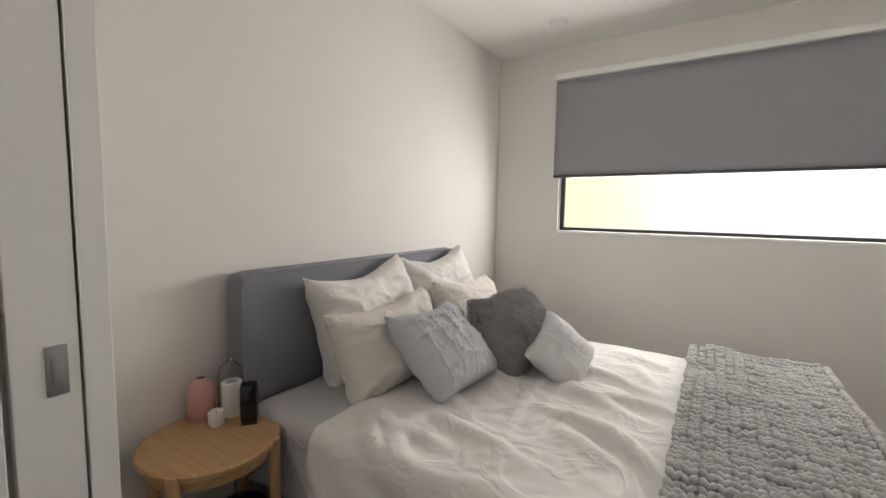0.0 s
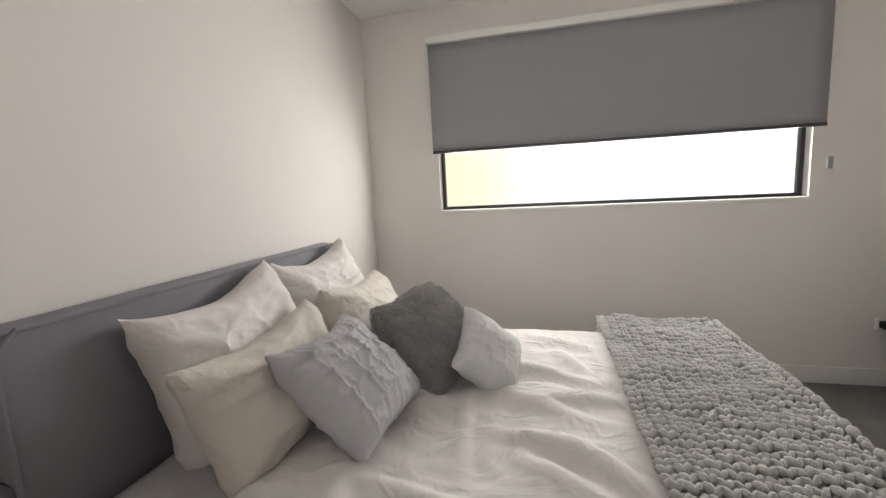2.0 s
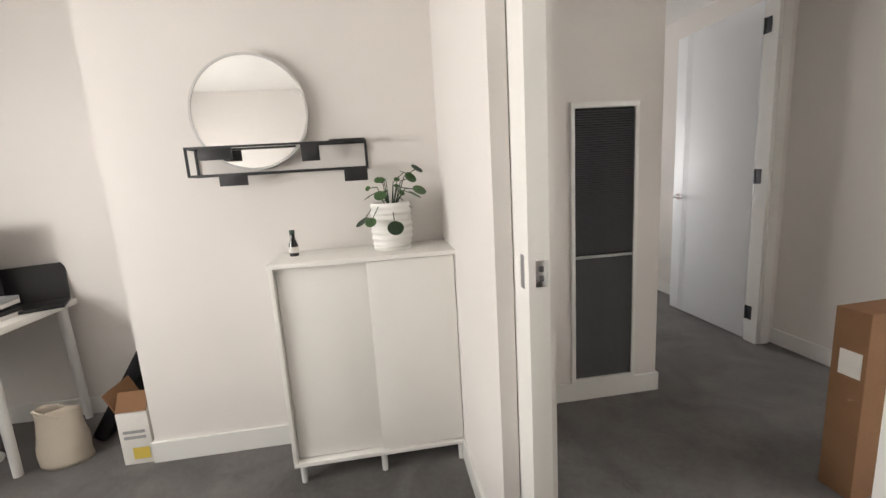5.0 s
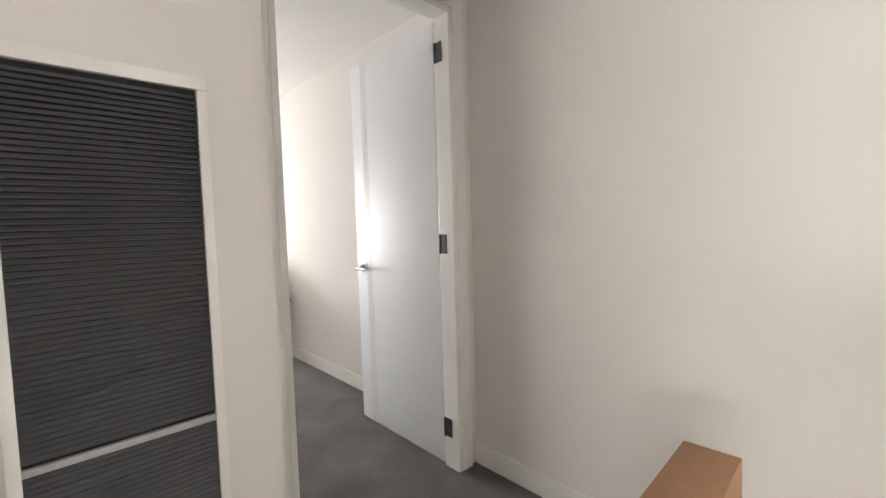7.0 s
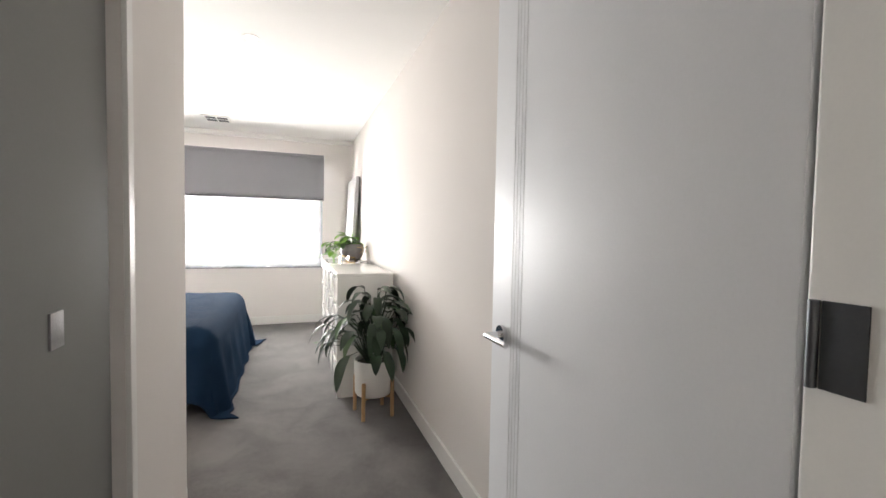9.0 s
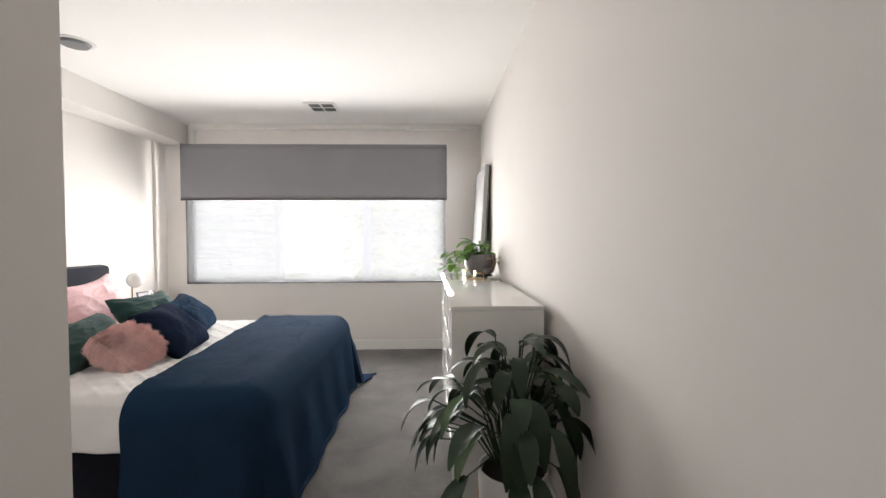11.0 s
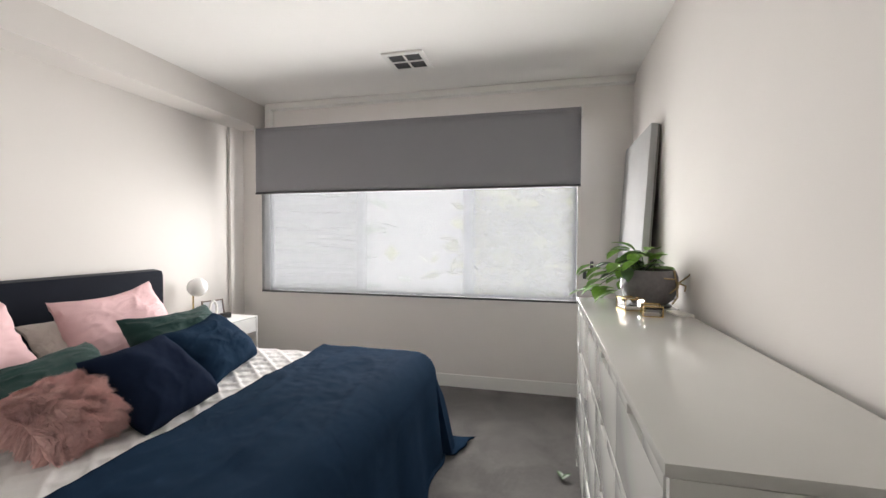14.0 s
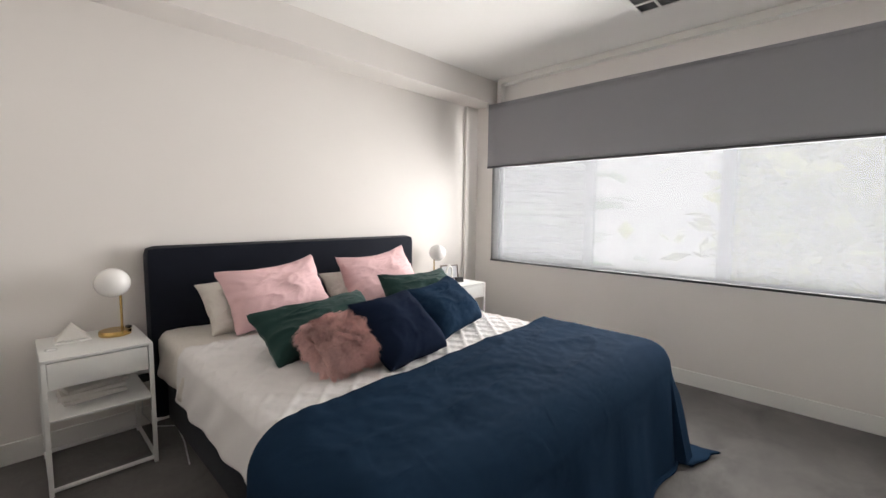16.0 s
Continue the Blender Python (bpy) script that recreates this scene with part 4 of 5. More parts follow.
part("rim", lathe([(0.245, 0), (0.255, 0), (0.255, 0.02), (0.245, 0.02)], 64), mat("grey_rim", (0.58, 0.57, 0.56), 0.4), mi).matrix_basis = pose(0, 0, 0, 0, -90, 0)
part("glass", lathe([(0, 0), (0.2452, 0), (0.2452, 0.016), (0, 0.016)], 64), MIRROR, mi, "silvered mirror glass").matrix_basis = pose(0, 0, 0, 0, -90, 0)
sh = thing("wall_shelf", (X1, 1.21, 1.40), "black metal wall shelf with open frame", "shelf")
YA, YB, DP = -0.385, 0.383, 0.11
for x in (-DP, -0.006):
    for z in (0.0, 0.12):
        part("rail", box(x - 0.005, YA, z - 0.005, x + 0.005, YB, z + 0.005, 0.001), BLACK_METAL, sh)
    for y in (YA, YB):
        part("upright", box(x - 0.005, y - 0.005, -0.005, x + 0.005, y + 0.005, 0.125, 0.001), BLACK_METAL, sh)
for y in (YA, YB):
    for z in (0.0, 0.12):
        part("end_rail", box(-DP, y - 0.005, z - 0.005, -0.006, y + 0.005, z + 0.005, 0.001), BLACK_METAL, sh)
for y0, y1, z0, z1 in ((0.19, 0.33, 0.065, 0.115), (0.14, 0.26, -0.05, 0.0), (-0.18, -0.10, 0.04, 0.12), (-0.385, -0.28, -0.06, 0.0)):
    part("steel_plate", box(-DP - 0.008, y0, z0, -DP - 0.005, y1, z1, 0.001), BLACK_METAL, sh)
part("top_plate", box(-DP, YA, 0.1255, -0.004, YA + 0.16, 0.132, 0.001), BLACK_METAL, sh)
bo = thing("small_bottle", (1.95, 1.185, 1.02), "small dark bottle with a pale label", "bottle")
part("body", lathe([(0, 0), (0.020, 0), (0.021, 0.05), (0.012, 0.075), (0.010, 0.10), (0, 0.10)], 20), BLACK_GLOSS, bo)
part("cap", lathe([(0, 0.10), (0.012, 0.10), (0.012, 0.118), (0, 0.118)], 16), mat("dark_green_cap", (0.03, 0.06, 0.04), 0.4), bo)
part("label", lathe([(0.0213, 0.015), (0.0217, 0.015), (0.0217, 0.042), (0.0213, 0.042)], 20), PAPER, bo, "pale label band")


def pilea():
    pl = thing("potted_plant", (1.945, 0.735, 1.02), "round-leaved green plant in a ribbed white pot on the cabinet", "plant")
    part("saucer", lathe([(0, 0), (0.085, 0), (0.092, 0.012), (0.088, 0.016), (0, 0.008)], 36), CERAMIC, pl)
    prof = [(0, 0.01), (0.078, 0.01)]
    for k in range(22):
        prof.append((0.088 + 0.0035 * math.sin(k * 1.9) + 0.006 * math.sin(math.pi * k / 21), 0.018 + k * 0.0088))
    prof += [(0.086, 0.213), (0.080, 0.213), (0.078, 0.185)]
    part("pot", lathe(prof + [(0, 0.185)], 40), CERAMIC, pl, "ribbed white ceramic pot")
    part("soil", lathe([(0, 0.18), (0.0775, 0.18), (0.0775, 0.19), (0, 0.192)], 24), SOIL, pl)
    rnd = random.Random(12)
    st_bm = bmesh.new()
    for k in range(24):
        a = radians(rnd.gauss(-100, 80))
        big = k < 15
        rad = rnd.uniform(0.09, 0.19) if big else rnd.uniform(0.04, 0.12)
        z = rnd.uniform(0.10, 0.37) if big else rnd.uniform(0.23, 0.32)
        if z < 0.24:
            rad = max(rad, 0.15)
        e = Vector((rad * math.cos(a) * (0.75 if z > 0.24 else 0.95), rad * math.sin(a), z))
        if e.x > 0.13:
            e.x = 0.12
        stem(st_bm, [(0.02 * math.cos(a), 0.02 * math.sin(a), 0.185), tuple(e * 0.55 + Vector((0, 0, 0.13))), tuple(e)], 0.0022)
        lf = bmesh.new()
        round_leaf(lf, e, (math.cos(a) * 0.6 - 0.5, math.sin(a) * 0.6, 0.7 + rnd.gauss(0, 0.2)), rnd.uniform(0.026, 0.040) if big else rnd.uniform(0.011, 0.018), 14)
        part("leaf", lf, LEAF_MID if rnd.random() < 0.7 else LEAF_DARK, pl)
    part("stem", st_bm, LEAF_DARK, pl)


pilea()
sa = thing("smoke_alarm", (-0.69, 3.06, H), "round white smoke alarm on the ceiling", "smoke alarm")
part("body", lathe([(0, -0.04), (0.045, -0.04), (0.052, -0.03), (0.055, -0.012), (0.06, 0), (0, 0)], 32), CERAMIC, sa)


# ---- hall ----
sd = thing("sliding_door", (0, 0, 0), "white pocket door slid almost fully open", "door")
part("leaf", box(0.985, 0.362, 0.012, HX - 0.3, 0.420, DH - 0.01, 0.003), LAMINATE, sd)
part("edge_latch", box(0.982, 0.372, 1.045, 0.986, 0.402, 1.115, 0.001), CHROME, sd, "satin latch plate in the door edge")
part("latch_slot", box(0.9805, 0.381, 1.06, 0.9822, 0.393, 1.075), mat("satin_steel_dark", (0.22, 0.22, 0.23), 0.4, metal=0.8), sd)
part("latch_slot", box(0.9805, 0.381, 1.085, 0.9822, 0.393, 1.10), mat("satin_steel_dark", (0.22, 0.22, 0.23), 0.4, metal=0.8), sd)
part("flush_pull", box(1.015, 0.419, 1.035, 1.040, 0.4225, 1.125, 0.001), mat("satin_steel", (0.4, 0.4, 0.41), 0.35, metal=0.9), sd)
jb = bmesh.new()
bx(jb, OX0 - 0.028, 0.285, 0, OX0, 0.352, DH, 0.002)
bx(jb, OX0 - 0.028, 0.362, 0, OX0 - 0.003, 0.440, DH, 0.002)
bx(jb, OX0 - 0.028, 0.444, 0, OX0, 0.482, DH, 0.002)
bx(jb, OX0 - 0.075, Y0 + 0.001, 0, OX0 - 0.03, Y0 + 0.012, DH + 0.05, 0.003)
structure("door_jamb_sliding", jb, TRIM, "white painted jamb of the sliding door", "door frame")
sp = thing("strike_plate", (OX0 - 0.004, 0.412, 1.085), "steel strike plate in the white jamb", "strike plate")
part("plate", box(0, -0.013, -0.038, 0.004, 0.013, 0.038, 0.001), mat("satin_steel", (0.4, 0.4, 0.41), 0.35, metal=0.9), sp)
part("lip", box(0.0042, -0.007, -0.024, 0.0058, 0.008, 0.022, 0.001), mat("satin_steel", (0.4, 0.4, 0.41), 0.35, metal=0.9), sp, "curved steel lip")

gr = thing("air_grille", (HX, -0.418, 0.885), "tall dark return air grille in a white frame", "air grille")
GW, GH = 0.192, 0.782
for y0, z0, y1, z1 in ((-GW, -GH, GW, -GH + 0.03), (-GW, GH - 0.03, GW, GH), (-GW, -GH + 0.03, -GW + 0.022, GH - 0.03), (GW - 0.022, -GH + 0.03, GW, GH - 0.03)):
    part("frame", box(-0.018, y0, z0, 0.0, y1, z1, 0.003), TRIM, gr)
part("backing", box(-0.003, -GW + 0.02, -GH + 0.03, -0.001, GW - 0.02, GH - 0.03), DUCT, gr)
part("mid_bar", box(-0.016, -GW + 0.022, -0.045, -0.003, GW - 0.022, -0.030, 0.002), mat("grey_bar", (0.42, 0.42, 0.42), 0.5), gr)
slat = bmesh.new()
bx(slat, -0.007, -GW + 0.022, -0.0012, 0.007, GW - 0.022, 0.0012)
slat_me = bpy.data.meshes.new("slat")
bmesh.ops.rotate(slat, verts=slat.verts, cent=(0, 0, 0), matrix=Matrix.Rotation(radians(-38), 3, "Y"))
slat.to_mesh(slat_me)
slat_me.materials.append(GREY_MESH)
z = -GH + 0.042
while z < GH - 0.036:
    if not -0.052 < z < -0.024:
        o = new("slat", slat_me)
        o.parent, o.location = gr, (-0.009, 0, z)
    z += 0.0125
tm = thing("thermostat", (HX, 0.0, 1.46), "small white thermostat on the hall wall", "thermostat")
part("case", box(-0.02, -0.035, -0.05, 0, 0.035, 0.05, 0.004), CERAMIC, tm)
part("display", box(-0.0215, -0.02, 0.0, -0.0201, 0.02, 0.03), mat("grey_display", (0.2, 0.22, 0.2), 0.3), tm)

bc = thing("cardboard_box", pose(1.245, -1.17, 0, 0, 0, 2), "tall brown cardboard box with a white label", "box")
part("carton", box(-0.06, -0.25, 0, 0.06, 0.25, 0.76, 0.004), CARDBOARD, bc)
part("label", box(-0.063, -0.10, 0.12, -0.0605, -0.04, 0.16), PAPER, bc, "white paper label")
part("label", box(-0.045, 0.2505, 0.50, 0.03, 0.253, 0.60), PAPER, bc, "white paper label")
part("tape", box(-0.061, -0.03, 0.30, -0.0602, 0.03, 0.76), mat("packing_tape", (0.38, 0.24, 0.13), 0.3), bc)

# the white bedroom door, open against the side wall
dj = bmesh.new()
bx(dj, DX - 0.012, JY0 - 0.0, 0, DX + DT + 0.006, JY0 + 0.028, DH + 0.0, 0.003)
bx(dj, DX - 0.012, JY1 - 0.028, 0, DX + DT + 0.006, JY1, DH, 0.003)
bx(dj, DX - 0.012, JY0 + 0.028, DH - 0.02, DX + DT + 0.006, JY1 - 0.028, DH + 0.008, 0.003)
bx(dj, DX - 0.016, JY0 - 0.07, 0, DX, JY0 - 0.001, DH + 0.07, 0.004)
bx(dj, DX - 0.016, JY1 + 0.001, 0, DX, JY1 + 0.07, DH + 0.07, 0.004)
bx(dj, DX - 0.016, JY0 - 0.001, DH + 0.009, DX, JY1 + 0.001, DH + 0.07, 0.004)
structure("door_frame", dj, TRIM, "white painted door frame", "door frame")
HGX, HGY = DX + DT + 0.003, -1.807
dr = tagged(thing("door_1", pose(HGX, HGY, 0, 0, 0, -0.5), "white panel door standing open", "door"), "", "", "", "structure")
part("leaf", box(0.012, -0.040, 0.012, 0.826, 0.0, DH - 0.025, 0.003), DOOR, dr)
# flat strips in a greyer tone; the grooves' shade is painted, not cut
for k in range(4):
    part("groove", box(0.655 + 0.017 * k, -0.0005, 0.013, 0.6575 + 0.017 * k, 0.0008, DH - 0.026), mat("groove_shadow_paint", (0.70, 0.71, 0.72), 0.4), dr)
hn = part("handle", rod(bmesh.new(), (0.752, 0.0, 1.03), (0.752, 0.012, 1.03), 0.026, seg=24), CHROME, dr, "chrome lever handle")
lv = bmesh.new()
stem(lv, [(0.752, 0.010, 1.03), (0.752, 0.052, 1.03)], 0.010)
rod(lv, (0.757, 0.052, 1.03), (0.639, 0.052, 1.03), 0.009, 0.008, 12)
part("lever", lv, CHROME, hn)
for z in (0.22, 1.20, 2.17):
    hg = thing("hinge", (DX + DT - 0.007, JY0 + 0.028, z), "dark steel butt hinge on the white door frame", "hinge", "hinges of the white door")
    part("plate", box(-0.045, 0.0, -0.05, -0.003, 0.003, 0.05, 0.001), HINGE, hg)
    part("plate", box(0.006, -0.034, -0.05, 0.0115, -0.001, 0.05, 0.001), HINGE, hg)
    part("knuckle", rod(bmesh.new(), (0.004, 0.004, -0.05), (0.004, 0.004, 0.05), 0.006), HINGE, hg)

# grey sliding door to the ensuite
ed = tagged(thing("door_2", (0, 0, 0), "closed grey sliding door in a side wall", "door"), "", "", "", "structure")
part("leaf", box(2.86, -0.755, 0.01, 3.72, -0.715, 2.36, 0.002), mat("grey_door_enamel", (0.235, 0.235, 0.225), 0.75, 0.03, 4, 160, 0.04, spec=0.2), ed)
part("flush_pull", box(3.40, -0.760, 1.05, 3.455, -0.7545, 1.13, 0.001), mat("satin_steel", (0.4, 0.4, 0.41), 0.35, metal=0.9), ed)
ej = bmesh.new()
for x0, x1 in ((2.815, 2.86), (3.72, 3.765)):
    bx(ej, x0, -0.805, 0, x1, -0.79, 2.40, 0.003)
structure("door_frame_ensuite", ej, TRIM, "white painted architrave", "door frame")

# ---- second bedroom: bed ----
C = Vector((6.5, 0.4, 0))
b2 = thing("bed", (6.5, 0.4, 0), "large bed with a dark navy upholstered headboard", "bed")
hb = bmesh.new()
bx(hb, 5.53 - C.x, 1.43 - C.y, 0.06, 7.53 - C.x, 1.545 - C.y, 1.075, 0.05)
part("headboard", hb, NAVY_FELT, b2, "dark navy fabric headboard with rounded corners")
part("base", box(5.60 - C.x, -0.56 - C.y, 0.05, 7.27 - C.x, 1.43 - C.y, 0.33, 0.03), NAVY_FELT, b2)
for fx in (5.75, 7.2):
    for fy in (-0.45, 1.3):
        part("foot", rod(bmesh.new(), (fx - C.x, fy - C.y, 0), (fx - C.x, fy - C.y, 0.05), 0.03), BLACK_PLASTIC, b2)
part("mattress", box(5.62 - C.x, -0.55 - C.y, 0.335, 7.25 - C.x, 1.42 - C.y, 0.57, 0.06), LINEN_CREAM, b2)


def diamonds(a, b):
    """Pintucked diamond relief of the quilt."""
    p, q = (a * 1.0 + b * 0.9) / 0.135, (a * 1.0 - b * 0.9) / 0.135
    dp, dq = p - round(p), q - round(q)
    return 0.009 * max(math.exp(-(dp / 0.10) ** 2), math.exp(-(dq / 0.10) ** 2)) + 0.003 * (dp + dq)


q2 = thing("quilt", (0, 0, 0), "white quilt with pintucked diamonds on the navy bed", "quilt")
part("cover", drape(5.60, 7.27, -0.53, 0.96, 0.588, (0.27, 0.27, 0.0, 0), 0.0095, 0.10, 0.006, 0.005, 3.0, 0.2, diamonds), mat("quilt_cotton", (0.70, 0.68, 0.67), 0.9, 0.05, 6, 450, 0.3, spec=0.2), q2, thick=0.014)
sf = thing("sheet_fold", (0, 0, 0), "cream sheet at the head of the navy bed", "sheet")
part("cloth", drape(5.605, 7.265, 0.86, 1.40, 0.580, (0.24, 0.24, 0, 0), 0.03, 0.08, 0.010, 0.012, 8.0, 0.3), LINEN_CREAM, sf, thick=0.012)
t2 = thing("throw_blanket", (0, 0, 0), "navy blue cotton blanket over the bed foot", "blanket")


def navy_throw():
    x0, x1, y0, y1, z, r = 5.62, 7.345, -0.61, -0.06, 0.618, 0.14
    dx0, dx1, dy0 = 0.56, 0.57, 0.72
    nu, nv = 180, 100

    def place(u, v):
        a, b = x0 - dx0 + u * (x1 - x0 + dx0 + dx1), y0 - dy0 + v * (y1 - y0 + dy0)
        b += 0.16 * (u - 0.5) * v
        ox = a - x1 if a > x1 else (a - x0 if a < x0 else 0.0)
        oy = b - y0 if b < y0 else 0.0
        px, py = min(max(a, x0), x1), max(b, y0)
        over = math.hypot(ox, oy)
        # rolls over the edge on a round of radius r, then hangs with a slight flare
        bend = min(over / r, math.pi / 2)
        hang = max(0.0, over - r * math.pi / 2)
        out = r * math.sin(bend) + (0.24 if ox > 0 else 0.12) * hang
        zz = z - r * (1 - math.cos(bend)) - 0.99 * hang
        if over:
            out += min(1, hang / 0.15) * (0.030 * wob(a, b * 0.3, 0, 2.6, 4) + 0.012 * wob(a, b * 0.3, 0, 7, 9) + 0.010 * math.sin(15 * (b if abs(ox) > abs(oy) else a)))
            px += out * ox / over
            py += out * oy / over
        zz += (1.0 if not over else 0.3) * (0.010 * wob(a, b, 0, 4.5, 3) + 0.010 * (1 - abs(wob(a * 0.35, b * 1.2, 0, 4, 6))) ** 9 + 0.003 * (1 - abs(wob(a * 1.2, b * 0.5, 0, 11, 2))) ** 6 + 0.003 * wob(a, b, 0, 26, 1))
        lap = max(0.02, 0.012 + 0.02 * wob(a, b, 0, 6, 2))
        if zz < lap:
            out = min(0.25, lap - zz)
            zz = lap
            py -= 0.5 * out if oy else 0
            px += math.copysign(0.3 * out, ox) if ox else 0
        return (px, py, zz)

    return sheet(nu, nv, place)


part("cloth", navy_throw(), NAVY_CLOTH, t2, thick=0.012)
G2 = "cushions on the navy bed"
cushion("pillow", "cream cotton pillow against the navy headboard", (6.10, 1.12, 0.585), 2, 46, 0.70, 0.38, 0.20, LINEN_CREAM, 21, G2)
cushion("pillow", "cream cotton pillow against the navy headboard", (6.90, 1.12, 0.585), -2, 46, 0.72, 0.36, 0.20, LINEN_CREAM, 22, G2)
cushion("pillow", "blush pink cotton pillow on a cream pillow", (6.15, 1.00, 0.625), 3, 30, 0.64, 0.40, 0.20, PINK_CLOTH, 23, G2, roll=-5)
cushion("pillow", "blush pink cotton pillow on a cream pillow", (6.94, 1.03, 0.625), -2, 28, 0.64, 0.42, 0.20, PINK_CLOTH, 24, G2, roll=-6)
cushion("scatter_cushion", "long dark green velvet cushion", (6.14, 0.42, 0.60), 4, 52, 0.70, 0.34, 0.19, GREEN_VELVET, 25, G2, roll=-3)
cushion("scatter_cushion", "long dark green velvet cushion", (6.98, 0.62, 0.60), -2, 42, 0.60, 0.36, 0.19, GREEN_VELVET, 26, G2)
pf = cushion("fur_cushion", "shaggy dusty pink fur cushion", (6.06, 0.15, 0.61), 6, 46, 0.32, 0.26, 0.16, PINK_FUR, 27, G2)
fur(pf, 0.32, 0.26, 0.16, PINK_FUR, 60000, 0.075, 5, 0.6)
cushion("scatter_cushion", "square dark navy wool cushion", (6.31, 0.00, 0.61), 3, 48, 0.40, 0.39, 0.17, NAVY_DARK, 28, G2, roll=-4, soft=0.35)
cushion("scatter_cushion", "rectangular navy cotton cushion", (6.83, 0.20, 0.61), 10, 48, 0.53, 0.37, 0.18, NAVY_CLOTH, 29, G2, roll=-5, soft=0.7)


# ---- second bedroom: nightstands ----
def nightstand(m):
    ns = thing("nightstand", m, "white nightstand with a drawer on a square metal frame", "nightstand", "nightstands by the navy bed")
    hw, hd, top = 0.205, 0.225, 0.625
    part("top", box(-hw, -hd, top - 0.012, hw, hd, top, 0.002), WHITE_METAL, ns)
    part("shelf", box(-hw + 0.01, -hd + 0.01, 0.335, hw - 0.01, hd - 0.01, 0.347, 0.001), WHITE_METAL, ns)
    dw = part("drawer", box(-hw + 0.022, -hd + 0.002, 0.49, hw - 0.022, hd - 0.02, top - 0.018, 0.002), WHITE_METAL, ns)
    part("back", box(-hw + 0.02, hd - 0.012, 0.347, hw - 0.02, hd - 0.004, 0.49), WHITE_METAL, ns)
    for sx in (-1, 1):
        for sy in (-1, 1):
            part("leg", box(sx * (hw - 0.009) - 0.009, sy * (hd - 0.009) - 0.009, 0, sx * (hw - 0.009) + 0.009, sy * (hd - 0.009) + 0.009, top - 0.0125, 0.001), WHITE_METAL, ns)
        part("stretcher", box(sx * (hw - 0.009) - 0.007, -hd + 0.018, 0.02, sx * (hw - 0.009) + 0.007, hd - 0.018, 0.035), WHITE_METAL, ns)
    for sy in (-1, 1):
        part("stretcher", box(-hw + 0.018, sy * (hd - 0.009) - 0.007, 0.02, hw - 0.018, sy * (hd - 0.009) + 0.007, 0.035), WHITE_METAL, ns)
    return ns


n1 = nightstand(pose(5.275, 1.31, 0))
n2 = copy_thing(n1, pose(7.93, 1.31, 0.0))


def globe_lamp(m):
    lm = thing("table_lamp", m, "table lamp with a white opal globe on a brass base", "lamp", "globe lamps")
    part("base", lathe([(0, 0), (0.068, 0), (0.07, 0.004), (0.07, 0.020), (0.066, 0.026), (0, 0.026)], 40), BRASS, lm, "round brass base")
    part("stem", rod(bmesh.new(), (0.035, 0, 0.02), (0.035, 0, 0.33), 0.006, seg=12), BRASS, lm)
    part("globe", ball((-0.0, 0, 0.275), 0.078, 0.97), OPAL, lm, "white opal glass globe")
    part("switch", box(0.055, -0.015, 0.022, 0.075, 0.015, 0.034, 0.003), BLACK_PLASTIC, lm)
    return lm


l1 = globe_lamp(pose(5.37, 1.37, 0.625, 0, 0, 20))
l2 = copy_thing(l1, pose(7.82, 1.42, 0.625, 0, 0, 160))
tb2 = thing("tissue_box", (5.20, 1.38, 0.625), "low white dish with a folded white tissue", "tissue")
part("dish", box(-0.07, -0.05, 0, 0.07, 0.05, 0.012, 0.004), CERAMIC, tb2)
part("tissue", sheet(14, 14, lambda u, v: ((u - .5) * 0.13, (v - .5) * 0.09, 0.012 + 0.085 * max(0, 1 - 1.9 * max(abs(u - .5), abs(v - .5))) ** 1.1 + 0.006 * wob(u, v, 0, 6, 2))), PAPER, tb2)
rg = thing("ring_tray", (5.115, 1.26, 0.625), "tiny pale trinket on the nightstand", "trinket")
part("ring", lathe([(0.020, 0), (0.024, 0), (0.024, 0.004), (0.020, 0.004)], 24), CHROME, rg)
for k in range(4):
    bk = thing("magazine", pose(5.26 + 0.012 * math.sin(3 * k), 1.33 + 0.01 * math.cos(2 * k), 0.347 + 0.0185 * k, 0, 0, (6, -9, 3, 12)[k]), "pale magazine in a stack on the nightstand shelf", "magazine", "magazines in the nightstand")
    part("magazine_block", box(-0.125, -0.09, 0, 0.125, 0.09, 0.018, 0.003), PAPER, bk)
pfm = thing("photo_frame", pose(8.02, 1.44, 0.625, -10, 0, -14), "small dark-rimmed framed picture", "picture frame")
for x0, z0, x1, z1 in ((-0.10, 0, 0.10, 0.012), (-0.10, 0.128, 0.10, 0.14), (-0.10, 0.012, -0.088, 0.128), (0.088, 0.012, 0.10, 0.128)):
    part("rim", box(x0, -0.006, z0, x1, 0.006, z1, 0.001), mat("brown_rim", (0.12, 0.08, 0.06), 0.4), pfm)
part("print", box(-0.088, -0.002, 0.012, 0.088, 0.002, 0.128), mat("pale_print", (0.55, 0.55, 0.58), 0.5, 0.15, 14, 40), pfm)
clk = thing("alarm_clock", pose(7.965, 1.27, 0.625, 0, 0, -20), "small dark cube clock", "clock")
part("case", box(-0.035, -0.025, 0, 0.035, 0.025, 0.045, 0.004), BLACK_PLASTIC, clk)
orn = thing("ornament", (7.88, 1.32, 0.625), "white curved ceramic ornament", "ornament")
ob_ = bmesh.new()
stem(ob_, [(0.03 * math.cos(radians(a)) * 1.3, 0, 0.085 + 0.07 * math.sin(radians(a))) for a in range(-80, 200, 20)], 0.012)
part("arc", ob_, CERAMIC, orn)
part("foot", lathe([(0, 0), (0.03, 0), (0.026, 0.015), (0, 0.015)], 20), CERAMIC, orn)
